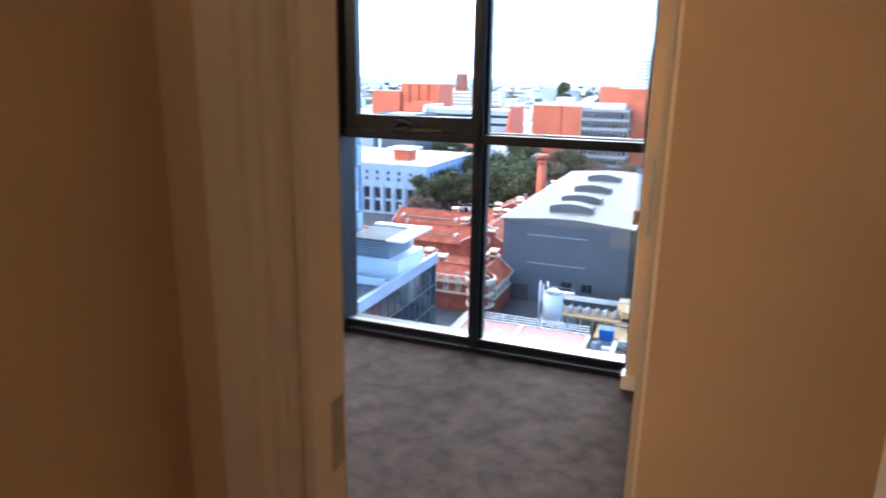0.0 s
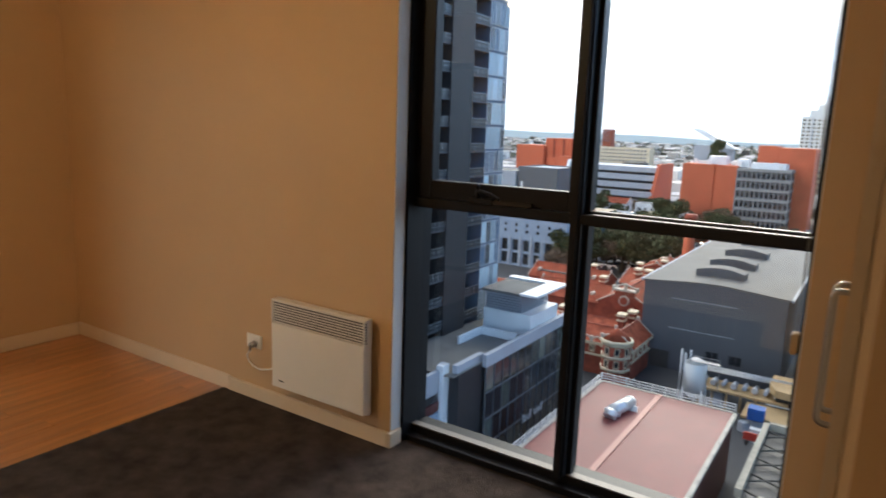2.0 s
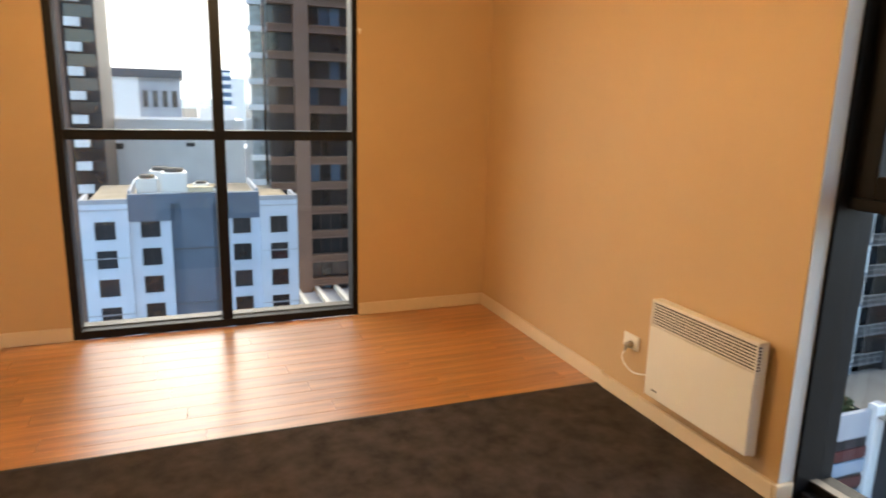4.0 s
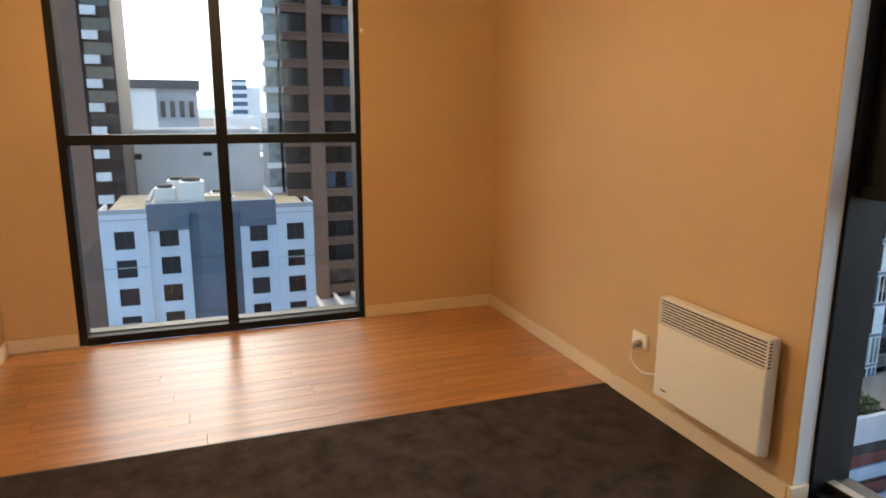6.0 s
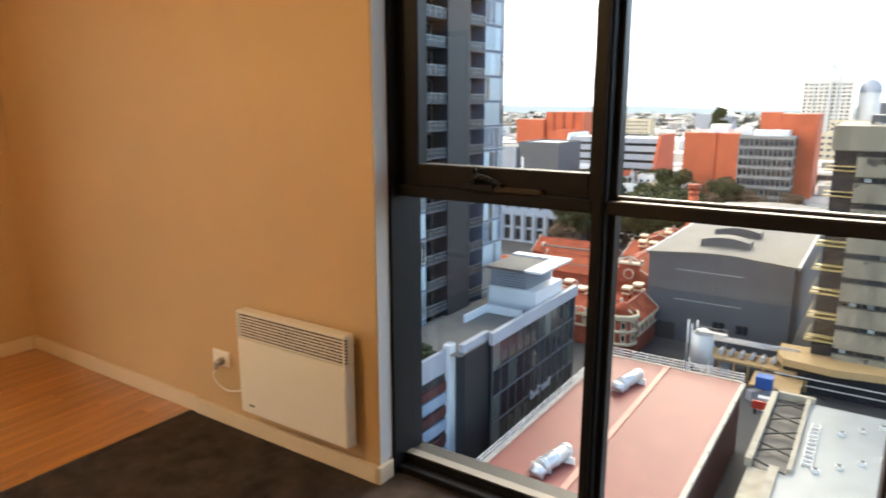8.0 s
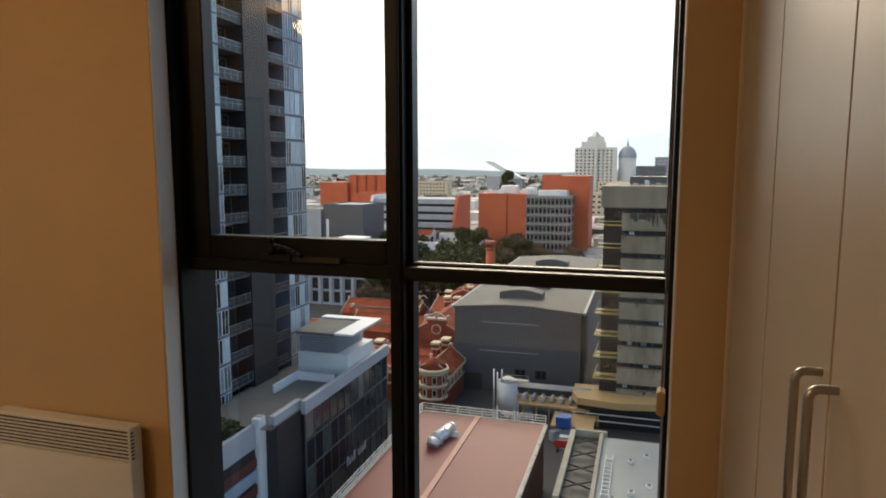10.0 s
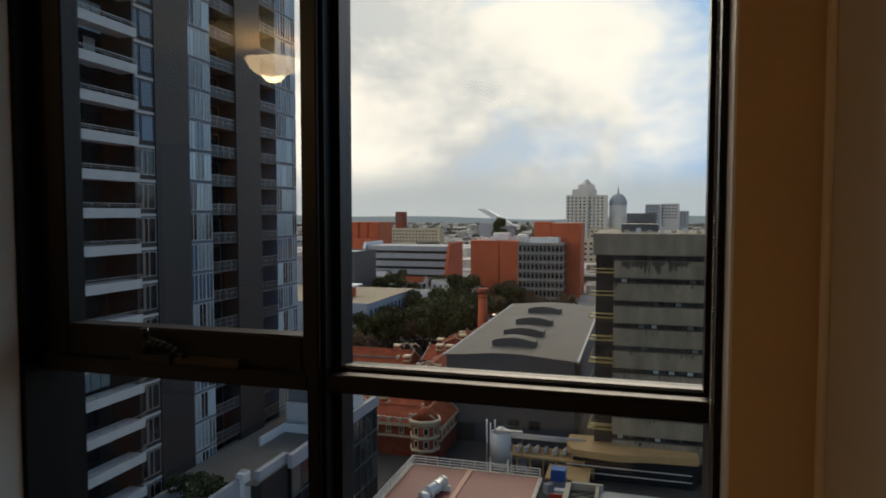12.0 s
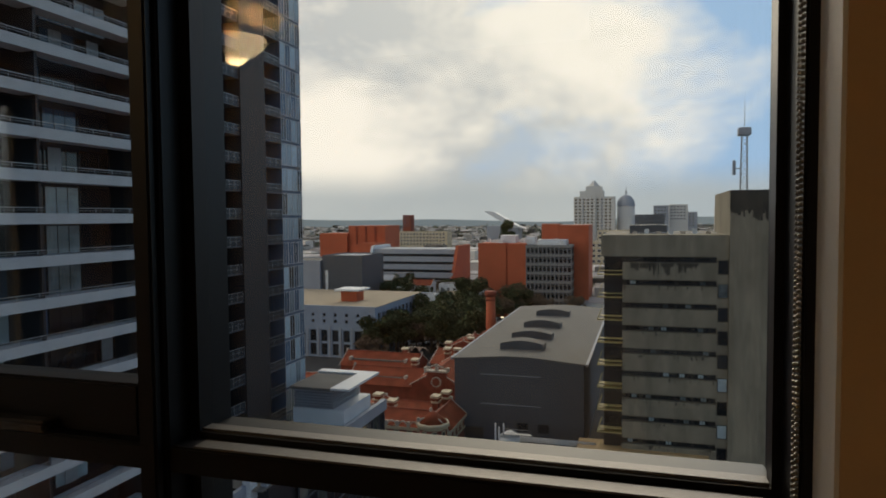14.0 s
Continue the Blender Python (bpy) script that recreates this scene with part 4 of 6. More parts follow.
def grey_shed():
    s = holder("grey_shed", "large dark grey steel hall with a shallow gabled roof", "building", (0, 0, 0))
    x0, x1, y0, y1 = -26.7, -5.0, 107.0, 174.0
    zs, zp = -22.6, -21.9
    bm = bmesh.new()
    xm = (x0 + x1) / 2
    prof = [(x0, GROUND), (x1, GROUND), (x1, zs), (xm + 2, zp), (xm - 2, zp), (x0, zs)]
    a = [bm.verts.new((x, y0, z)) for x, z in prof]
    b = [bm.verts.new((x, y1, z)) for x, z in prof]
    bm.faces.new(a)
    bm.faces.new(list(reversed(b)))
    for i in range(6):
        f = bm.faces.new((a[(i + 1) % 6], a[i], b[i], b[(i + 1) % 6]))
    part("wall", bm, SHED, s)
    bm = bmesh.new()
    rp = [(x0 - 0.3, zs + 0.02), (xm - 2, zp + 0.05), (xm + 2, zp + 0.05), (x1 + 0.3, zs + 0.02)]
    for (xa, za), (xb, zb) in zip(rp, rp[1:]):
        q = [bm.verts.new(p) for p in ((xa, y0 - 0.2, za), (xb, y0 - 0.2, zb), (xb, y1, zb), (xa, y1, za), (xa, y0 - 0.2, za + 0.25), (xb, y0 - 0.2, zb + 0.25), (xb, y1, zb + 0.25), (xa, y1, za + 0.25))]
        for f in ((3, 2, 1, 0), (4, 5, 6, 7), (0, 1, 5, 4), (1, 2, 6, 5), (2, 3, 7, 6), (3, 0, 4, 7)):
            bm.faces.new([q[i] for i in f])
    part("roof", bm, SHEDROOF, s)
    boxes("gutter", [(x0 - 0.65, y0, zs - 0.1, x0 - 0.3, y1, zs + 0.3), (x1 + 0.3, y0, zs - 0.1, x1 + 0.7, y1, zs + 0.3)], STONE, s)
    for y in (113.0, 123.5, 137.0, 154.0):
        bm = bmesh.new()
        n = 10
        for k in range(n):
            u0, u1 = k / n, (k + 1) / n
            za, zb = (1.25 + 0.6 * math.sin(math.pi * u) for u in (u0, u1))
            xa, xb = -20.0 + 7.6 * u0, -20.0 + 7.6 * u1
            q = [bm.verts.new(p) for p in ((xa, y, zp - 0.4), (xb, y, zp - 0.4), (xb, y + 3.4, zp - 0.4), (xa, y + 3.4, zp - 0.4), (xa, y, zp + za), (xb, y, zp + zb), (xb, y + 3.4, zp + zb), (xa, y + 3.4, zp + za))]
            for fi, f in enumerate(((3, 2, 1, 0), (4, 5, 6, 7), (0, 1, 5, 4), (1, 2, 6, 5), (2, 3, 7, 6), (3, 0, 4, 7))):
                bm.faces.new([q[i] for i in f]).material_index = 1 if fi == 1 else 0
        part("roof_vent", bm, (SHED, SHEDROOF), s, "curved roof vent with louvred face")
    fr = [(-22.2, y0 - 0.08, -24.9, -12.0, y0, -24.8), (-22.2, y0 - 0.08, -29.9, -12.0, y0, -29.8)]
    for i in range(8):
        x = -22.2 + 10.2 * i / 7
        fr.append((x - 0.03, y0 - 0.06, -29.8, x + 0.03, y0, -24.9))
    boxes("panel_frame", fr[:2], STONE, s)
    boxes("panel_joint", fr[2:], SHEDROOF, s)
    boxes("seam", [(x0 + 0.9 * i, y0 - 0.03, GROUND, x0 + 0.9 * i + 0.05, y0, zs) for i in range(1, 24)], SHED, s)
    w = win_mesh(1.9, 1.5, 0.1, (0.5,), CHARCOAL, WINGLASS)
    put_windows(s, (x0, y0, x1, y1), "S", (10.7, 14.2), (-34.2,), w)
    boxes("doorway", [(x0 + 1.8, y0 - 0.12, GROUND, x0 + 5.0, y0, -34.0)], DARK, s)


grey_shed()


def concrete_office():
    c = holder("concrete_office", "weathered raw concrete office block with slit windows", "building", (0, 0, 0))
    y0 = 98.0
    step = 3.3
    ztop = -1.2
    boxes("core", [(1.2, y0 + 0.5, GROUND, 15.4, y0 + 26, ztop - 0.6), (-1.4, y0 + 0.8, GROUND, 1.2, y0 + 26, ztop - 0.6)], CHARCOAL, c)
    boxes("parapet", [(-1.8, y0, -4.3, 15.4, y0 + 26, ztop)], CONCRETE, c)
    boxes("stair_tower", [(15.4, y0 - 0.6, GROUND, 30, y0 + 20, 4.9)], CONCRETE, c, "blank concrete tower with a dark stained top")
    boxes("stain_cap", [(15.38, y0 - 0.64, 2.2, 30, y0 - 0.6, 4.92)], CONC_STAIN, c)
    boxes("roof_wall", [(2.0, y0 + 8, ztop, 7.5, y0 + 14, ztop + 1.3)], SHED, c)
    drip = random.Random(17)
    st = bmesh.new()
    for k in range(70):
        x = 2.2 + 9.0 * drip.random()
        l = 0.3 + 1.5 * drip.random() ** 2 * (1.2 - abs(x - 6.5) / 6)
        add_box(st, x, y0 - 0.256 - 0.0004 * k / 7, -5.17 - l, x + 0.12 + 0.3 * drip.random(), y0 - 0.25, -5.17)
    for k in range(60):
        x = 15.5 + 14 * drip.random()
        add_box(st, x, y0 - 0.646 - 0.0004 * k / 7, 2.2 - 1.6 * drip.random() ** 2, x + 0.15 + 0.5 * drip.random(), y0 - 0.62, 2.3)
    for k in range(90):
        i, x = drip.randrange(1, 9), 1.3 + 12.3 * drip.random()
        zt = -4.3 - step * i - 0.85
        add_box(st, x, y0 - 0.256 - 0.0004 * k / 7, zt - 0.15 - 0.5 * drip.random() ** 2, x + 0.08 + 0.2 * drip.random(), y0 - 0.25, zt - 0.03)
    part("stain", st, CONC_STAIN, c, "dark rain streaks down the concrete")
    rnd = random.Random(5)
    slit = win_mesh(2.1, 0.8, 0.05, (0.3,), CONC_STAIN, WINGLASS, 0.08)
    slit_lit = win_mesh(0.8, 0.6, 0.05, (0.5,), CONC_STAIN, PALEGLASS, 0.06)
    tall = [win_mesh(1.35, 2.0, 0.08, (), CONC_STAIN, m, 0.1) for m in (WINGLASS, PALEGLASS)]
    corner = win_mesh(2.5, 2.2, 0.08, (0.25, 0.5, 0.75), CHARCOAL, WINGLASS, 0.06)
    boxes("pier", [(13.9, y0 - 0.05, GROUND, 15.4, y0 + 0.5, -4.3)], CONCRETE, c)
    for i in range(9):
        z = -4.3 - step * (i + 1)
        boxes("spandrel", [(1.2, y0 - 0.25, z, 13.9, y0 + 0.5, z + step - 0.85)], CONCRETE, c, bevel=0.04)
        for k in range(5):
            o = new("window", slit)
            o.parent, o.location = c, (1.6 + k * 2.35, y0 + 0.42, z + step - 0.82)
            if rnd.random() < 0.5:
                o = new("window", slit_lit)
                o.parent, o.location = c, (1.8 + k * 2.35 + rnd.random(), y0 + 0.30, z + step - 0.72)
        o = new("window", tall[i % 2 if rnd.random() < 0.7 else 0])
        o.parent, o.location = c, (14.0, y0 - 0.07, z + 0.9)
        o = new("window", corner)
        o.parent, o.location = c, (-1.35, y0 + 0.75, z + 0.95)
        boxes("sunshade", [(-2.3, y0 - 0.8, z + 0.66, 1.2, y0 + 0.8, z + 0.78)], YELLOW, c, "yellow-edged sunshade slab", bevel=0.03)
        boxes("sunshade", [(-2.0, y0 - 0.5, z + 1.22, 1.2, y0 + 0.8, z + 1.28)], YELLOW, c)
        bm = bmesh.new()
        v = [bm.verts.new(p) for p in ((-2.3, y0 - 0.9, z + 0.8), (-2.3, y0 + 0.6, z + 0.8), (-1.7, y0 + 0.6, z + 2.6), (-2.2, y0 - 0.9, z + 0.8), (-2.2, y0 + 0.6, z + 0.8), (-1.6, y0 + 0.6, z + 2.6))]
        for f in ((0, 1, 2), (5, 4, 3), (0, 2, 5, 3), (1, 0, 3, 4), (2, 1, 4, 5)):
            bm.faces.new([v[k] for k in f])
        part("bracket", bm, YELLOW, c)
    # canopy round the entrance
    bm = bmesh.new()
    add_poly(bm, [(-5.2, y0 - 1), (-4.2, y0 - 3.6), (2, y0 - 4.4), (7, y0 - 3.4), (13, y0 - 3.0), (13, y0 + 3), (-5.2, y0 + 3)], -33.3, -32.3)
    part("canopy", bm, TANFASCIA, c, "tan canopy with a curved fascia")
    boxes("shopfront", [(-4.2, y0 - 2.4, GROUND, 12.5, y0 - 2.2, -33.6)], WINGLASS, c)
    boxes("railing", [(-5, y0 - 4.6, -34.2, 12, y0 - 4.5, -34.1), (-5, y0 - 4.6, -35.2, 12, y0 - 4.5, -35.1)], WHITEMETAL, c)
    m = holder("antenna_mast", "lattice antenna mast on the concrete tower", "antenna", (17.4, y0 + 2, 4.9))
    bm = bmesh.new()
    for sx, sy in ((-0.45, -0.45), (0.45, -0.45), (0.45, 0.45), (-0.45, 0.45)):
        add_tube(bm, (sx, sy, 0), (sx * 0.75, sy * 0.75, 8.2), 0.06, 0.05, 6)
    for k in range(7):
        z = k * 1.17
        add_tube(bm, (-0.45, -0.45, z), (0.42, -0.42, z + 1.17), 0.035, 0.035, 5)
        add_tube(bm, (0.45, -0.45, z), (-0.42, -0.42, z + 1.17), 0.035, 0.035, 5)
        add_box(bm, -0.45, -0.47, z - 0.03, 0.45, -0.42, z + 0.03)
    part("lattice", bm, RAIL, m)
    boxes("antenna_ring", [(-0.8, -0.8, 7.6, 0.8, 0.8, 8.7)], STONE, m, bevel=0.1)
    boxes("side_antenna", [(-1.5, -0.4, 2.2, -1.1, 0, 4.2), (-1.1, -0.3, 3.0, -0.4, -0.1, 3.15)], STONE, m)
    bm = bmesh.new()
    add_tube(bm, (0, 0, 8.2), (0, 0, 12.4), 0.05, 0.02, 6)
    part("whip", bm, RAIL, m)
    for k in range(7):
        u = holder("roof_unit", "white rooftop plant unit with pipes", "air conditioner", (2.5 + k * 1.7, y0 + 4 + (k % 3), ztop), "roof plant")
        boxes("casing", [(0, 0, 0, 0.7, 0.7, 0.4 + 0.35 * (k % 2))], (SUBTRIM, GALV)[k % 2], u, bevel=0.05)
        boxes("pipe", [(0.7, 0.3, 0.15, 1.65, 0.38, 0.23)], GALV, u)


concrete_office()


def brick_offices():
    b = holder("brick_office", "tall orange brick office block with ribbon windows", "building", (0, 0, 0))
    boxes("wall", [(-57.7, 250, GROUND, -46.6, 272, -8.5), (-46.0, 250, GROUND, -39.0, 272, -8.6), (-46.6, 250.6, GROUND, -46.0, 272, -9)], BRICK, b)
    boxes("stair_tower", [(-33.4, 262, GROUND, -16.4, 282, -1.8), (-34.6, 261.6, GROUND, -28.2, 268, -1.2)], BRICK, b)
    fl = []
    for i in range(8):
        z = -9.2 - i * 3.4
        fl.append((-39.0, 249.6, z - 0.95, -22.0, 262, z))
    boxes("band", fl, PRECAST, b)
    boxes("core", [(-38.9, 250.2, GROUND, -22.1, 262, -9.4)], CHARCOAL, b)
    pier = [(-39 + 17 * i / 11, 249.7, GROUND, -38.75 + 17 * i / 11, 250.4, -9.2) for i in range(12)]
    boxes("pier", pier, PRECAST, b)
    w = win_mesh(1.3, 1.7, 0.1, (), STONE, WINGLASS, 0.08)
    put_windows(b, (-39, 250.2, -22, 262), "S", [0.3 + 17 * i / 11 for i in range(11)], [-12.4 - 3.4 * i for i in range(7)], w)
    rp = random.Random(77)
    boxes("roof_clutter", [(x, y, -9.0, x + 0.8 + 1.6 * rp.random(), y + 1.2, -7.9 + 0.9 * rp.random()) for x, y in [(-57 + 33 * rp.random(), 252 + 8 * rp.random()) for k in range(26)]], WHITEMETAL, b, "white rooftop boxes and pipes")
    boxes("roof_plant", [(-50, 256, -8.6, -44, 262, -5.6), (-40, 254, -9, -36, 258, -6.2), (-35, 253, -9.2, -24, 260, -7.2)], WHITE, b)
    c = holder("brick_office", "stepped orange brick office block", "building", (0, 0, 0))
    boxes("wall", [(-152, 300, GROUND, -137, 318, -5.8), (-137, 302, GROUND, -117.5, 322, -2.1), (-132, 294, GROUND, -127, 302, -11.2), (-126.5, 290, GROUND, -117, 302, -10.2)], BRICK, c)
    boxes("fin", [(-133.0 + i * 5, 301.6, GROUND, -132.2 + i * 5, 302, -2.1) for i in range(3)], BRICK_OLD, c)
    r = holder("terraced_office", "low grey office with sloping white ends and ribbon windows", "building", (0, 0, 0))
    for i in range(5):
        z = -12.0 - i * 3.2
        boxes("band", [(-110 + i * 0.4, 270 - i * 2.4, z - 2.0, -73 + i * 0.4, 290, z)], STONE, r)
    boxes("glazing", [(-109, 271.2 - i * 2.4, -15.4 - i * 3.2, -73.6, 289, -13.9 - i * 3.2) for i in range(5)], WINGLASS, r)
    bm = bmesh.new()
    for xa, mi in ((-111.2, 0), (-72.5, 1)):
        a = [bm.verts.new((xa, y, z)) for y, z in ((258, GROUND + 6), (290, GROUND + 6), (290, -10.5), (270, -10.5))]
        d = [bm.verts.new((xa + 1.2, y, z)) for y, z in ((258, GROUND + 6), (290, GROUND + 6), (290, -10.5), (270, -10.5))]
        bm.faces.new(a).material_index = mi
        bm.faces.new(list(reversed(d))).material_index = mi
        for k in range(4):
            bm.faces.new((a[(k + 1) % 4], a[k], d[k], d[(k + 1) % 4])).material_index = mi
    part("end_wall", bm, (WHITE, BRICK), r)
    g = block("grey_store", "plain grey rendered block with a flat roof", (-107, 215, -91.4, 235), -11.6, SHED, STONE)
    boxes("vent_strip", [(-105.8, 214.9, -24, -104.8, 215, -17)], WHITE, g)
    block("grey_store", "long low pale grey annexe", (-135, 214, -107.5, 236), -13.5, STONE, SHEDROOF)


brick_offices()


def blue_office():
    o = holder("blue_grey_office", "blue-grey rendered office with tall window bays", "building", (0, 0, 0))
    x0, x1, y0 = -110.0, -65.7, 165.0
    n = 13
    w = (x1 - x0) / n
    cols = [(w * i + 0.75, w * (i + 1) - 0.75) for i in range(n)]
    small = [(w * i + 1.25, w * (i + 1) - 1.25) for i in range(n)]
    facade(o, x1 - x0, GROUND, -28.4, cols, [(-36.4, -33.2), (-32.6, -29.4)], BLUEGREY, WINGLASS, 0.5, x0, y0)
    facade(o, x1 - x0, -28.4, -22.6, small, [(-27.4, -26.5), (-25.6, -24.7)], BLUEGREY, WINGLASS, 0.5, x0, y0)
    boxes("body", [(x0, y0 + 0.5, GROUND, x1, y0 + 40, -22.9)], BLUEGREY, o)
    boxes("roof", [(x0, y0 + 0.5, -22.9, x1, y0 + 40, -22.75)], TAN, o)
    boxes("pilaster", [(x0 + w * i - 0.25, y0 - 0.25, GROUND, x0 + w * i + 0.25, y0, -28.6) for i in range(n + 1)], STONE, o)
    boxes("roof_hut", [(-81, 176, -22.75, -76, 181, -19.6)], BRICK, o, "orange rooftop hut")
    boxes("hut_cap", [(-82.5, 174.5, -19.6, -74.5, 182.5, -19.1)], WHITE, o)
    wn = win_mesh(1.6, 3.0, 0.1, (0.5,), BLUEGREY, WINGLASS)
    put_windows(o, (x0, y0, x1, y0 + 40), "E", [2 + 3.2 * i for i in range(11)], (-36, -32, -27.5), wn)


blue_office()


def gable_house(name, label, x0, y0, x1, y1, z, rise, wall, roof, along="y", group="", bands=True, z0=GROUND):
    g = holder(name, label, "building", (0, 0, 0), group)
    boxes("wall", [(x0, y0, z0, x1, y1, z)], wall, g)
    bm = bmesh.new()
    e = 0.35
    if along == "y":
        xm = (x0 + x1) / 2
        pts = [((x0 - e, y0 - e, z), (xm, y0 - e, z + rise), (x1 + e, y0 - e, z)), ((x0 - e, y1 + e, z), (xm, y1 + e, z + rise), (x1 + e, y1 + e, z))]
    else:
        ym = (y0 + y1) / 2
        pts = [((x0 - e, y1 + e, z), (x0 - e, ym, z + rise), (x0 - e, y0 - e, z)), ((x1 + e, y1 + e, z), (x1 + e, ym, z + rise), (x1 + e, y0 - e, z))]
    a, b = [[bm.verts.new(p) for p in q] for q in pts]
    bm.faces.new(list(reversed(a))).material_index = 1
    bm.faces.new(b).material_index = 1
    bm.faces.new((a[0], a[1], b[1], b[0]))
    bm.faces.new((a[1], a[2], b[2], b[1]))
    bm.faces.new((a[2], a[0], b[0], b[2]))
    part("roof", bm, (roof, wall), g)
    if roof is TERRA:
        for q in pts:
            bm = bmesh.new()
            add_tube(bm, q[0], q[1], 0.11, 0.11, 6)
            add_tube(bm, q[1], q[2], 0.11, 0.11, 6)
            add_box(bm, q[1][0] - 0.2, q[1][1] - 0.2, q[1][2] - 0.1, q[1][0] + 0.2, q[1][1] + 0.2, q[1][2] + 0.5)
            part("coping", bm, SUBTRIM, g)
        bm = bmesh.new()
        add_tube(bm, pts[0][1], pts[1][1], 0.16, 0.16, 6)
        part("ridge", bm, BRICK_OLD, g)
    if bands:
        zz = np.arange(z0 + 3, z, 2.1)
        boxes("stone_band", [(x0 - 0.15, y0 - 0.15, q, x1 + 0.15, y1 + 0.15, q + 0.35) for q in zz] + [(x0 - 0.4, y0 - 0.4, z - 0.5, x1 + 0.4, y1 + 0.4, z - 0.02)], CREAM, g)
        w = win_mesh(0.9, 1.9, 0.15, (0.5,), CREAM, WINGLASS, 0.14)
        nx, ny = int((x1 - x0) / 2.2), int((y1 - y0) / 2.2)
        for zq in np.arange(z0 + 3.6, z - 1.5, 4.2):
            put_windows(g, (x0, y0, x1, y1), "S", [0.6 + 2.2 * i for i in range(nx)], (zq,), w)
            put_windows(g, (x0, y0, x1, y1), "E", [0.6 + 2.2 * i for i in range(min(ny, 9))], (zq,), w)
    return g


def turret(x, y, r, z, label):
    t = holder("brick_turret", label, "turret", (x, y, GROUND), "brick turrets")
    hgt = z - GROUND
    bm = bmesh.new()
    add_tube(bm, (0, 0, 0), (0, 0, hgt), r, r, 8)
    part("shaft", bm, BRICK_OLD, t)
    for k, q in enumerate(np.arange(2.2, hgt, 2.0)):
        bm = bmesh.new()
        add_tube(bm, (0, 0, q), (0, 0, q + 0.45), r + 0.22, r + 0.22, 8)
        part("stone_band", bm, CREAM, t)
    w = win_mesh(0.8, 1.2, 0.12, (), CREAM, WINGLASS, 0.12)
    for q in np.arange(2.8, hgt - 1, 2.0):
        for a in (0, 45, 90, -45):
            o = new("window", w)
            o.parent = t
            o.matrix_basis = pose(0, 0, q, 0, 0, a + 22.5) @ pose(-0.4, -r * 0.93, 0)
    bm = bmesh.new()
    add_tube(bm, (0, 0, hgt), (0, 0, hgt + 0.5), r + 0.5, r + 0.4, 8)
    part("cornice", bm, CREAM, t)
    bm = bmesh.new()
    add_tube(bm, (0, 0, hgt + 0.5), (0, 0, hgt + 2.0), r + 0.1, 0.3, 8)
    part("roof", bm, TERRA, t)


def scroll_parapet(parent, p, q, z, n):
    """A run of cream scrolls and posts along the top of a wall."""
    bm = bmesh.new()
    for k in range(n):
        a = Vector((*p, z)).lerp(Vector((*q, z)), k / n)
        b = Vector((*p, z)).lerp(Vector((*q, z)), (k + 1) / n)
        last = a
        for i in range(1, 6):
            c = a.lerp(b, i / 5) + Vector((0, 0, 0.75 * math.sin(math.pi * i / 5)))
            add_tube(bm, last, c, 0.13, 0.13, 6)
            last = c
        add_box(bm, a.x - 0.2, a.y - 0.2, z - 0.3, a.x + 0.2, a.y + 0.2, z + 0.75)
    part("scroll_parapet", bm, SUBTRIM, parent, "cream scrolled stone parapet")


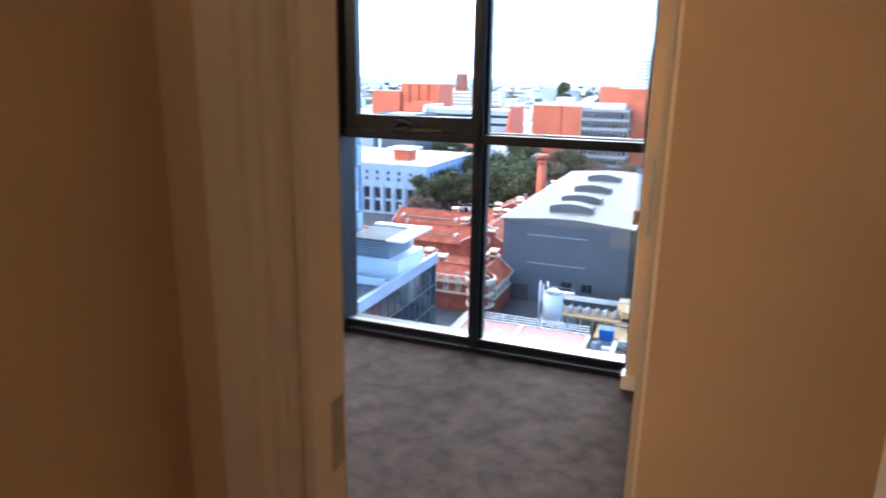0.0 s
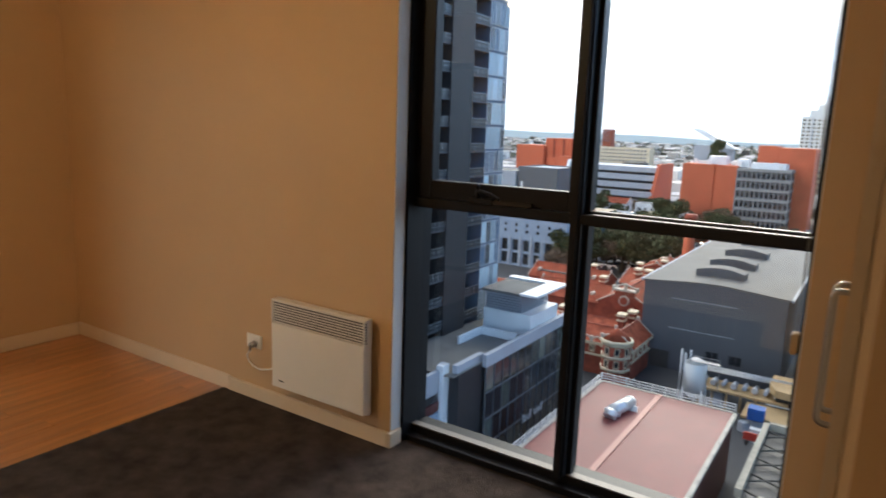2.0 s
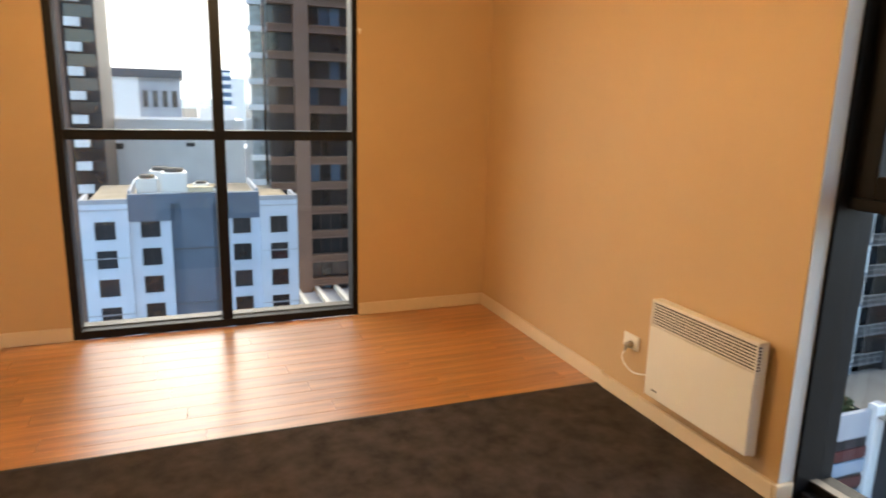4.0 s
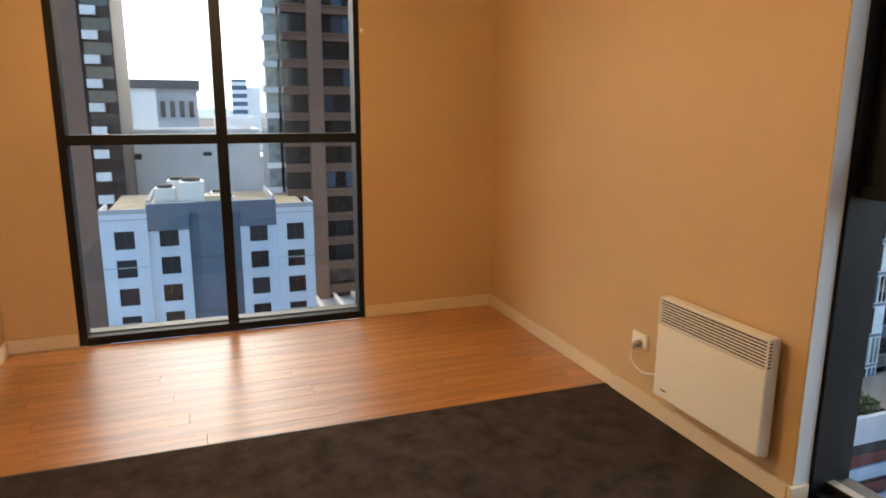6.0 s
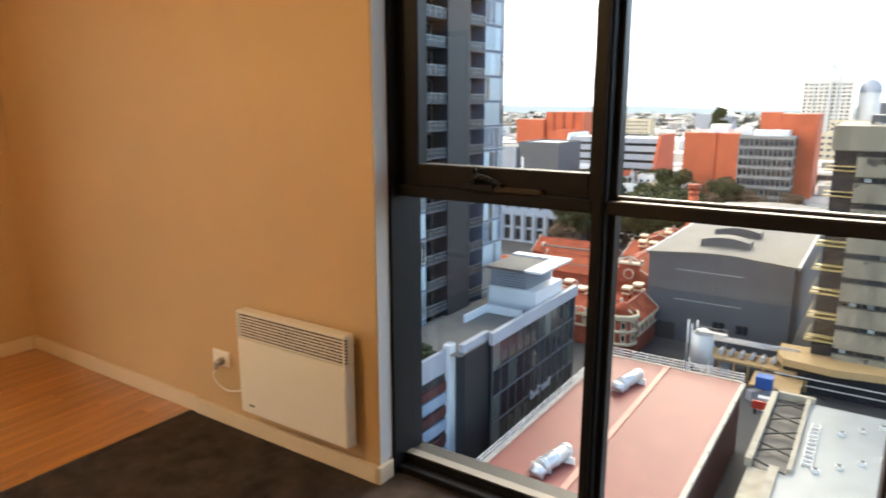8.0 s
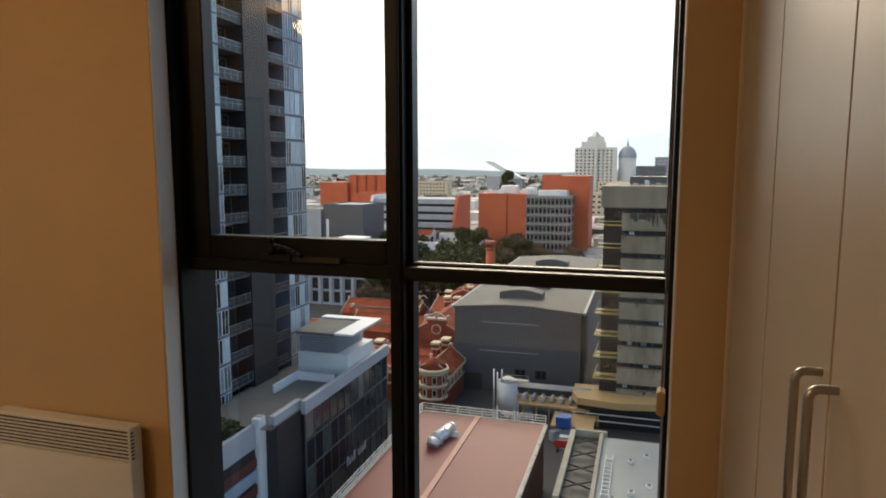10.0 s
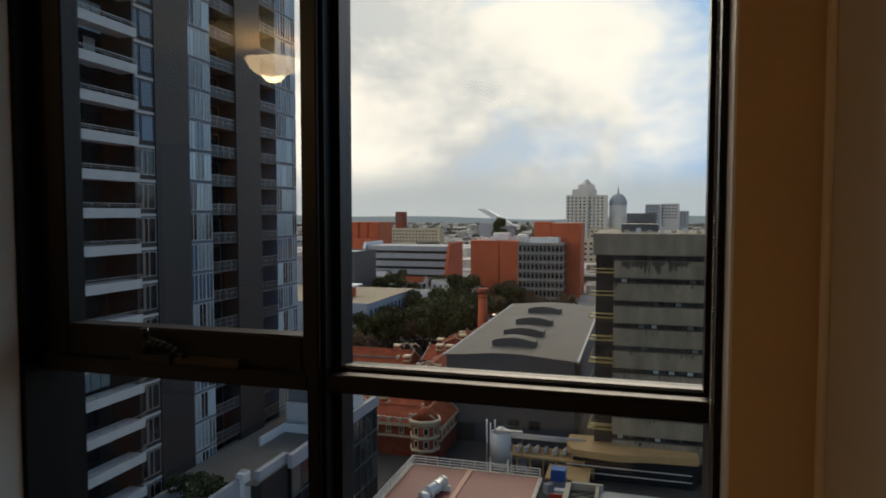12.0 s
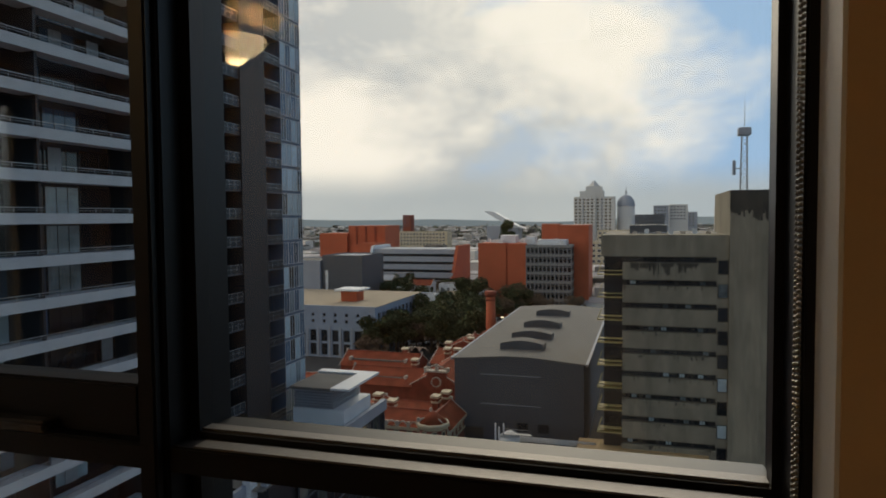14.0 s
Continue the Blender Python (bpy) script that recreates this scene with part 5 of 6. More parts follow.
def old_brewery():
    """The old red brick works: banded gables, turrets, tiled roofs, a clock gable and a chimney."""
    lab = "old red brick building with cream stone bands and terracotta roof"
    wing = gable_house("heritage_building", lab, -39, 97, -29.4, 105, -31.6, 1.6, BRICK_OLD, TERRA, "x", "heritage works")
    scroll_parapet(wing, (-39, 96.8), (-29.6, 96.8), -31.5, 5)
    bay = gable_house("heritage_building", lab, -29.4, 96.5, -24.8, 106, -31.6, 2.2, BRICK_OLD, TERRA, "y", "heritage works")
    scroll_parapet(bay, (-29.0, 94.6), (-25.0, 94.6), -30.0, 2)
    turret(-26.9, 95.4, 2.2, -30.4, "octagonal red brick turret banded in cream stone")
    turret(-39.0, 97.6, 1.2, -30.4, "octagonal red brick turret banded in cream stone")
    gable_house("heritage_building", lab, -50, 92, -40.4, 103, -32.8, 1.8, BRICK_OLD, TERRA, "x", "heritage works")
    gable_house("heritage_building", lab, -38.6, 106.5, -27.6, 117, -33.4, 1.6, BRICK_OLD, TERRA, "x", "heritage works", False)
    gable_house("heritage_building", lab, -44.5, 105.5, -39.2, 113, -32.6, 0.9, BRICK_OLD, TERRA, "y", "heritage works", False)
    c = gable_house("heritage_building", "old red brick hall with a clock gable", -38.4, 118, -28.4, 138, -30.4, 3.0, BRICK_OLD, TERRA, "y", "heritage works", False)
    bm = bmesh.new()
    add_tube(bm, (-33.3, 117.2, -29.5), (-33.3, 117.6, -29.5), 1.0, 1.0, 20)
    part("clock_face", bm, SUBTRIM, c, "round cream clock face")
    bm = bmesh.new()
    add_tube(bm, (-33.3, 117.12, -29.5), (-33.3, 117.3, -29.5), 0.75, 0.75, 20)
    part("clock_dial", bm, BRICK_OLD, c, "brick-red clock dial")
    boxes("clock_gable", [(-35.2, 117.5, -31.4, -31.4, 118.3, -27.6)], BRICK_OLD, c)
    bm = bmesh.new()
    add_box(bm, -35.6, 117.2, -27.7, -31.0, 118.5, -27.35)
    add_tube(bm, (-35.6, 117.6, -27.2), (-33.3, 117.6, -26.2), 0.16, 0.16, 6)
    add_tube(bm, (-33.3, 117.6, -26.2), (-31.0, 117.6, -27.2), 0.16, 0.16, 6)
    for x in (-35.5, -33.3, -31.1):
        add_box(bm, x - 0.22, 117.3, -27.4, x + 0.22, 118.3, -26.3 if x > -35 and x < -32 else -26.8)
    part("pediment", bm, SUBTRIM, c, "cream stone pediment over the clock")
    scroll_parapet(wing, (-38.0, 105.8), (-32.0, 105.8), -32.4, 4)
    ha = gable_house("heritage_building", "long red-roofed brick hall with glazed roof lanterns", -63, 138, -45, 147, -32.4, 2.6, BRICK_OLD, TERRA, "x", "heritage works", False)
    scroll_parapet(ha, (-49, 147.6), (-45, 147.6), -30.0, 2)
    hb = gable_house("heritage_building", "long red-roofed brick hall with glazed roof lanterns", -55, 124, -39.6, 134.5, -32.6, 2.6, BRICK_OLD, TERRA, "x", "heritage works", False)
    hc = gable_house("heritage_building", lab, -66, 118, -56, 134, -33.4, 1.8, BRICK_OLD, TERRA, "x", "heritage works", False)
    for g, x0, x1, y, z in ((ha, -61, -48, 139.6, -31.6), (hb, -53, -43, 126.0, -31.9)):
        boxes("roof_lantern", [(x0, y, z - 0.6, x1, y + 1.5, z + 0.55)], SHEDROOF, g, "grey glazed strip lantern", bevel=0.1)
        boxes("lantern_end", [(x, y - 0.2, z - 0.6, x + 0.6, y + 1.7, z + 0.9) for x in (x0 - 0.6, x1)], SUBTRIM, g)
    gable_house("heritage_building", lab, -42, 141, -33, 154, -31.4, 2.2, BRICK_OLD, TERRA, "x", "heritage works", False)
    gable_house("heritage_building", lab, -43, 157, -34, 168, -31.0, 2.0, BRICK_OLD, TERRA, "y", "heritage works", False)
    gable_house("heritage_building", lab, -40, 171, -32, 184, -31.4, 2.0, BRICK_OLD, TERRA, "y", "heritage works", False)
    gable_house("heritage_building", lab, -31.5, 126, -27.6, 142, -32.0, 1.4, BRICK_OLD, SHEDROOF, "y", "heritage works", False)
    for x, y, h in ((-36, 142, 4), (-34, 143, 3.6), (-38, 141, 4.2), (-41, 152, 3.4), (-37, 158, 3.6), (-35, 160, 3.2), (-39, 165, 3), (-34, 172, 3), (-31, 110, 2.0), (-29.4, 111, 2.6), (-44, 136, 2.4), (-50, 146, 2.6), (-37, 104, 2.4), (-42, 110, 1.6)):
        k = holder("chimney_stack", "short brick chimney with a cream cap", "chimney", (x, y, -32.3), "brewery chimneys")
        boxes("stack", [(-0.5, -0.7, -1.5, 0.5, 0.7, h)], BRICK_OLD, k)
        boxes("cap", [(-0.8, -1.0, h, 0.8, 1.0, h + 0.4), (-0.7, -0.9, h - 0.9, 0.7, 0.9, h - 0.6)], CREAM, k)
    ch = holder("factory_chimney", "tall round brick factory chimney", "chimney", (-26.9, 136, GROUND))
    ch.location.x = -33.5
    ch.location.y = 165
    bm = bmesh.new()
    add_tube(bm, (0, 0, 0), (0, 0, 19.0), 1.6, 1.1, 14)
    part("shaft", bm, BRICK, ch)
    bm = bmesh.new()
    add_tube(bm, (0, 0, 18.2), (0, 0, 19.6), 1.45, 1.5, 14)
    add_tube(bm, (0, 0, 17.2), (0, 0, 17.5), 1.35, 1.35, 14)
    part("cap", bm, BRICK_OLD, ch)


old_brewery()


def yard():
    """Working yard between the red roof and the shed."""
    t = holder("storage_silo", "white steel silo tank on legs with ladder and pipes", "tank", (-14.5, 93.5, GROUND))
    bm = bmesh.new()
    add_tube(bm, (0, 0, 2.2), (0, 0, 6.6), 1.5, 1.5, 20)
    add_tube(bm, (0, 0, 6.6), (0, 0, 7.2), 1.5, 0.5, 20)
    add_tube(bm, (0, 0, 1.2), (0, 0, 2.2), 0.5, 1.5, 20)
    part("tank", bm, WHITEMETAL, t)
    for sx, sy in ((-1.3, -1.3), (1.3, -1.3), (1.3, 1.3), (-1.3, 1.3)):
        bm = bmesh.new()
        add_tube(bm, (sx, sy, 0), (sx, sy, 3.0), 0.14, 0.14, 8)
        part("leg", bm, WHITEMETAL, t)
    bm = bmesh.new()
    add_tube(bm, (-2.0, -0.6, 0), (-2.0, -0.6, 8.4), 0.12, 0.12, 8)
    add_tube(bm, (-1.4, -0.9, 0), (-1.4, -0.9, 8.0), 0.09, 0.12, 8)
    add_tube(bm, (-0.7, -1.0, 6), (-0.7, -1.0, 8.6), 0.12, 0.12, 8)
    part("pipe", bm, GALV, t)
    boxes("platform", [(-0.6, -1.6, 7.2, 3.4, -0.9, 7.28), (-0.6, -1.62, 8.0, 3.4, -1.57, 8.06), (-0.6, -1.62, 7.6, 3.4, -1.58, 7.64), (3.35, -1.6, 3.0, 3.45, -1.5, 7.3), (3.35, -1.62, 7.28, 3.4, -1.57, 8.0), (2.0, -1.62, 7.28, 2.05, -1.57, 8.0), (0.6, -1.62, 7.28, 0.65, -1.57, 8.0)], RAIL, t)
    s = holder("shipping_container", "blue steel shipping container", "container", (-6.6, 88.5, GROUND + 2.0))
    boxes("body", [(0, 0, 0, 2.0, 1.8, 1.6)], BLUEBIN, s, bevel=0.04)
    boxes("rib", [(0.2 * i, -0.05, 0.1, 0.2 * i + 0.08, 0.0, 1.5) for i in range(1, 10)], BLUEBIN, s)
    p = holder("pipe_rack", "tan steel pipe rack with rows of pipes", "pipe rack", (-14.5, 95, GROUND))
    boxes("deck", [(0, 0, 2.4, 12, 4.5, 2.7), (7, -5.5, 1.7, 13, 0, 2.0)], TANFASCIA, p)
    for i in range(7):
        boxes("post", [(0.2 + i * 1.9, 0.1, 0, 0.45 + i * 1.9, 0.35, 2.4)], TANFASCIA, p)
    for i in range(8):
        bm = bmesh.new()
        add_tube(bm, (0.6 + i * 1.4, 1.0, 3.3), (0.6 + i * 1.4, 3.5, 3.1), 0.3 + 0.12 * (i % 2), 0.32, 12)
        part("drum", bm, (STONE, GALV)[i % 2], p)
    bm = bmesh.new()
    for k in range(4):
        add_tube(bm, (0, 4.0 - k * 0.4, 4.0 + 0.35 * k), (12, 4.0 - k * 0.4, 4.0 + 0.35 * k), 0.09, 0.09, 8)
    part("pipe", bm, GALV, p)
    r = holder("red_barrier", "red site barrier beside the hall", "barrier", (-6.0, 82.5, GROUND + 1.2))
    boxes("board", [(0, 0, 0.6, 4.4, 0.2, 1.6)], REDPAINT, r)
    boxes("foot", [(0.3, -0.3, 0, 0.6, 0.5, 0.6), (3.8, -0.3, 0, 4.1, 0.5, 0.6)], DARK, r)
    gl = random.Random(2)
    for i in range(16):
        x, y = -24 + 24 * gl.random(), 80 + 20 * gl.random()
        b = holder("yard_crate", "small crate or bin standing in the yard", "crate", (x, y, GROUND), "yard clutter", gl.random() * 90)
        boxes("body", [(-0.7, -0.5, 0, 0.7, 0.5, 0.9 + gl.random())], gl.choice((WHITEMETAL, CHARCOAL, TANFASCIA, STONE)), b, bevel=0.05)
    f = holder("flat_roof_annexe", "flat-roofed annexe with pale roof and steel trusses", "building", (0, 0, 0))
    boxes("wall", [(-2.9, 20, GROUND, 22, 76, -30.4)], DULLBEAM, f)
    boxes("roof", [(-0.4, 20, -30.4, 22, 58.5, -30.1), (0.6, 58.5, -30.4, 22, 75.5, -30.2)], mat("pale_roof_sheet", (0.32, 0.33, 0.32), 0.6, 0.1, 0.4, 3.0), f)
    boxes("edge_beam", [(-3.2, 58.5, -30.4, -2.6, 76, -29.6), (0.2, 58.5, -30.4, 0.6, 75.5, -29.7), (-1.2, 20, -30.4, -0.4, 58.5, -29.7), (-3.2, 75.5, -30.4, 1, 76, -29.6)], DULLBEAM, f)
    boxes("roof_gap", [(-2.6, 58.6, -30.6, 0.2, 75.4, -30.38)], CHARCOAL, f)
    for i in range(9):
        y = 59.4 + i * 1.85
        bm = bmesh.new()
        add_tube(bm, (-2.6, y, -30.0), (0.2, y + (1.9 if i % 2 else -1.6) , -29.9), 0.1, 0.1, 6)
        part("truss", bm, CONC_STAIN, f)
    for i in range(8):
        u = holder("roof_unit", "pale rooftop equipment box with pipes", "air conditioner", (2.0 + (i * 1.7) % 7, 60 + i * 1.8, -30.2), "annexe roof plant")
        boxes("casing", [(0, 0, 0, 0.6, 0.5, 0.35)], WHITEMETAL, u, bevel=0.04)
        boxes("fan_grille", [(0.12, 0.1, 0.35, 0.48, 0.4, 0.40)], DARK, u)
    bm = bmesh.new()
    for i in range(10):
        add_box(bm, 1.2, 61 + i * 0.9, -30.15, 1.9, 61.12 + i * 0.9, -30.0)
    add_box(bm, 1.15, 60.6, -30.15, 1.22, 70.2, -29.95)
    add_box(bm, 1.88, 60.6, -30.15, 1.95, 70.2, -29.95)
    part("roof_ladder", bm, WHITEMETAL, f)


yard()


def skyline():
    """Landmarks far off on the horizon."""
    t = holder("white_tower_block", "pale stepped residential tower on the horizon", "building", (0, 0, 0))
    y = 700
    boxes("wall", [(-66, y, GROUND, -44, y + 24, 22), (-60, y + 2, 22, -36, y + 22, 28), (-54, y + 4, 28, -38, y + 20, 33), (-44, y + 3, GROUND, -24.5, y + 22, 22)], PALESTONE, t)
    bm = bmesh.new()
    add_tube(bm, (-46, y + 12, 33), (-46, y + 12, 39), 6, 1.0, 4)
    part("roof", bm, PALESTONE, t)
    w = win_mesh(2.2, 1.9, 0.3, (), CREAM, WINGLASS, 0.2)
    put_windows(t, (-66, y, -44, y + 24), "S", [1.2 + 4.1 * i for i in range(5)], [18 - 3.4 * i for i in range(13)], w)
    put_windows(t, (-44, y + 3, -24.5, y + 22), "S", [1.2 + 4.1 * i for i in range(4)], [18 - 3.4 * i for i in range(13)], w)
    # darker grey strips on the face paint the shade of upright recesses
    boxes("recess_shade", [(-56.8, y - 0.4, GROUND, -56.0, y, 21), (-38, y + 2.5, GROUND, -37, y + 3, 21)], STONE, t)
    d = holder("domed_hall", "exhibition hall with a grey dome and lantern", "building", (-14, 720, 0))
    bm = bmesh.new()
    add_tube(bm, (0, 0, GROUND), (0, 0, 12), 9, 9, 16)
    part("drum", bm, PALESTONE, d)
    bm = bmesh.new()
    prev = None
    for i in range(9):
        a = math.pi / 2 * i / 8
        r, z = 9 * math.cos(a) + 0.3, 12 + 12 * math.sin(a)
        ring = [bm.verts.new((r * math.cos(2 * math.pi * k / 16), r * math.sin(2 * math.pi * k / 16), z)) for k in range(16)]
        if prev:
            for k in range(16):
                bm.faces.new((prev[k], prev[(k + 1) % 16], ring[(k + 1) % 16], ring[k]))
        prev = ring
    add_tube(bm, (0, 0, 24), (0, 0, 28), 1.0, 0.8, 8)
    add_tube(bm, (0, 0, 28), (0, 0, 33), 0.5, 0.1, 6)
    part("dome", bm, STONE, d)
    boxes("colonnade", [(-8 + 2 * i, -9.4, 0, -7.2 + 2 * i, -8.6, 11) for i in range(9)], WHITE, d)
    for x0, x1, y0, z, m in ((14, 30, 760, 13, STONE), (31, 50, 770, 14, PALESTONE), (52, 62, 800, 6, STONE), (66, 80, 640, 9, PALESTONE), (-4, 22, 640, 3, SHED), (-330, -318, 900, 6, BRICK_OLD), (-240, -180, 620, -12, CREAM), (-30, 0, 520, -9, CREAM), (-38, -16, 420, -14, CREAM)):
        b = block("distant_block", "distant flat-roofed block of flats", (x0, y0, x1, y0 + 16), z, m, STONE, group="distant blocks")
        w = win_mesh(2.0, 1.6, 0.25, (), STONE, WINGLASS, 0.2)
        put_windows(b, (x0, y0, x1, y0 + 16), "S", [1 + 3.4 * i for i in range(int((x1 - x0) / 3.4))], [z - 3.2 - 3.3 * i for i in range(5)], w)
    s = holder("stadium_ramp", "white slanting museum roof blade on the horizon", "building", (-150, 720, 0))
    bm = bmesh.new()
    v = [(-17, 8.5), (-6, 8), (22, -8), (30, -11), (14, -10)]
    a = [bm.verts.new((x, 0, z)) for x, z in v]
    b = [bm.verts.new((x, 20, z - 1)) for x, z in v]
    bm.faces.new(list(reversed(a)))
    bm.faces.new(b)
    for i in range(5):
        bm.faces.new((a[i], a[(i + 1) % 5], b[(i + 1) % 5], b[i]))
    part("blade", bm, WHITE, s)
    boxes("base", [(-14, 2, GROUND, 22, 24, -8)], STONE, s)


skyline()


def suburb():
    """Low roofs and trees out to the horizon, past counting."""
    rs = np.random.RandomState(7)
    walls, roofs, wf, rf = [], [], [], []
    cube = np.array([(0, 0, 0), (1, 0, 0), (1, 1, 0), (0, 1, 0), (0, 0, 1), (1, 0, 1), (1, 1, 1), (0, 1, 1)], float)
    quads = np.array([(0, 1, 5, 4), (1, 2, 6, 5), (2, 3, 7, 6), (3, 0, 4, 7), (4, 5, 6, 7)])
    gab = np.array([(0, 0, 0), (1, 0, 0), (1, 1, 0), (0, 1, 0), (0, 0.5, 1), (1, 0.5, 1)], float)
    gq = [(0, 1, 5, 4), (2, 3, 4, 5)]
    gt = [(1, 2, 5), (3, 0, 4)]
    nw = nr = 0
    for i in range(5200):
        d = 260 * math.exp(rs.uniform(0, 2.3))
        ang = radians(rs.uniform(-28, 62))
        x, y = 4 - d * math.sin(ang), d * math.cos(ang)
        if y < 175 and x > -115 or (y < 330 and -160 < x < -5) and rs.rand() < 0.35:
            continue
        if x < -36 and y < 120:
            continue
        w, l = rs.uniform(8, 22, 2)
        h = rs.choice([4, 5, 6, 8, 10, 14], p=[.3, .25, .2, .13, .08, .04])
        walls.append(cube * (w, l, h) + (x, y, GROUND))
        wf.append(quads + nw)
        nw += 8
        if h < 9:
            roofs.append(gab * (w + 0.6, l + 0.6, rs.uniform(1.2, 2.6)) + (x - 0.3, y - 0.3, GROUND + h))
            rf += [tuple(k + nr for k in q) for q in gq] + [tuple(k + nr for k in q) for q in gt]
            nr += 6
    me = bpy.data.meshes.new("distant_houses")
    me.from_pydata(np.concatenate(walls).tolist(), [], np.concatenate(wf).tolist())
    me.materials.append(SUBURB)
    tagged(new("distant_houses", me), "low pale houses and sheds of the far suburbs", "houses", kind="stuff")
    me = bpy.data.meshes.new("distant_roofs")
    me.from_pydata(np.concatenate(roofs).tolist(), [], rf)
    me.materials.append(SUBROOF)
    tagged(new("distant_roofs", me), "grey and brown pitched roofs of the far suburbs", "roofs", kind="stuff")
    blobs = []
    for i in range(2600):
        d = 280 * math.exp(rs.uniform(0, 2.2))
        ang = radians(rs.uniform(-28, 62))
        x, y = 4 - d * math.sin(ang), d * math.cos(ang)
        if y < 190:
            continue
        r = rs.uniform(2.5, 6) * (1.0 if d < 900 else 1.6)
        blobs.append((x, y, GROUND + rs.uniform(3, 7) * (1 if d < 900 else 1.5), r, r, r * 0.8))
    ob = scatter_leaves("distant_trees", blobs, 60000, 1.3, LEAF, 5)
    tagged(ob, "dark green trees among the far suburbs", "trees", kind="stuff")


suburb()


def near_houses():
    """Pale low buildings among the trees beyond the avenue."""
    rs = random.Random(31)
    spots = [(-92, 238, 12, 8, 6), (-82, 236, 9, 7, 7), (-72, 244, 8, 6, 7), (-63, 246, 10, 7, 5), (-100, 244, 8, 8, 8), (-66, 232, 7, 6, 5), (-78, 226, 10, 5, 5),
             (-110, 240, 8, 9, 6), (-120, 236, 9, 9, 7), (-126, 205, 16, 12, 7), (-98, 206, 14, 8, 4), (-30, 232, 12, 8, 5), (-16, 226, 14, 10, 6), (-3, 215, 14, 14, 6),
             (-14, 182, 16, 10, 5), (4, 190, 18, 14, 9), (-140, 250, 14, 12, 8), (-160, 262, 16, 12, 9), (-20, 205, 10, 8, 4)]
    for k, (x, y, w, d, h) in enumerate(spots):
        h += 6 if -130 < x < -60 and y > 225 else 0
        m = rs.choice((WHITE, CREAM, PALESTONE, STONE, CREAM))
        rect = (x, y, x + w, y + d)
        if k % 3 == 1:
            gable_house("terrace_house", "small pale house with a pitched roof", x, y, x + w, y + d, GROUND + h, 1.8, m, rs.choice((SHEDROOF, TERRA, STONE)), rs.choice("xy"), "terrace houses", False)
            continue
        b = block("shop_building", "low pale flat-roofed building with plain windows", rect, GROUND + h, m, rs.choice((TAN, STONE, SHEDROOF)), group="low city buildings")
        wn = win_mesh(1.2, 1.5, 0.1, (0.5,), m, WINGLASS, 0.1)
        put_windows(b, rect, "S", [0.8 + 2.4 * i for i in range(int(w / 2.4))], [GROUND + 1 + 3 * j for j in range(max(1, int(h / 3)))], wn)


near_houses()


def far_hills():
    bm = bmesh.new()
    rs = random.Random(6)
    n = 120
    low, up = [], []
    for i in range(n + 1):
        a = radians(-75 + 210 * i / n)
        x, y = 4 - 3000 * math.sin(a), 3000 * math.cos(a)
        z = 8 + 9 * math.sin(i * 0.23) + 5 * math.sin(i * 0.61 + 1)
        low.append(bm.verts.new((x, y, GROUND)))
        up.append(bm.verts.new((x, y, z - 14)))
    for i in range(n):
        bm.faces.new((low[i], up[i], up[i + 1], low[i + 1]))
    m = bpy.data.materials.new("haze_glow_hills")
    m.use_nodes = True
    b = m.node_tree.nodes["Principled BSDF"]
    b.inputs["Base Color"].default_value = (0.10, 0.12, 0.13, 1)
    # distance haze put in as a faint blue-grey glow of the hills
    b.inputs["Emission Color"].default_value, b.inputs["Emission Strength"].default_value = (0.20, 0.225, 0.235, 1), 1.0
    structure(part("backdrop", bm, m), "low horizon hills with haze put in as blue-grey glow", "hills")


far_hills()
rt = random.Random(52)
GROVE = [(-64, 158, 9, 3, 1.2), (-136, 700, 38, 1, 0.6), (-70, 172, 9, 3, 1.2), (-47, 215, 11, 3, 1.2), (-43, 225, 12, 3, 1.2), (-35, 240, 12, 3, 1.1), (-30, 236, 11, 3, 1.1), (-20, 245, 11, 3, 1.1), (-112, 262, 11, 3, 1.1)]
# the park strip east of the blue-grey office
GROVE += [(-63 + 20 * rt.random(), 172 + 38 * rt.random(), 11 + 4 * rt.random(), k % 3, 0.9 + 0.35 * rt.random()) for k in range(22)]
GROVE += [(-65, 163, 12, 0, 0.9), (-63, 166, 13, 1, 0.9), (-66, 160, 7, 3, 1.2)]
GROVE += [(-64 + 3.4 * k, 169 + 2.6 * k + 2 * rt.random(), 10 + 3 * rt.random(), (0, 1, 3, 2)[k % 4], 1.0) for k in range(7)]
# street trees among the houses beyond
GROVE += [(-108 + 72 * rt.random(), 226 + 34 * rt.random(), 12 + 5 * rt.random(), (0, 1, 2, 3, 3)[k % 5], 0.8 + 0.2 * rt.random()) for k in range(30)]
for x, y, h, k, w in GROVE:
    tree(x, y, h, k, w)


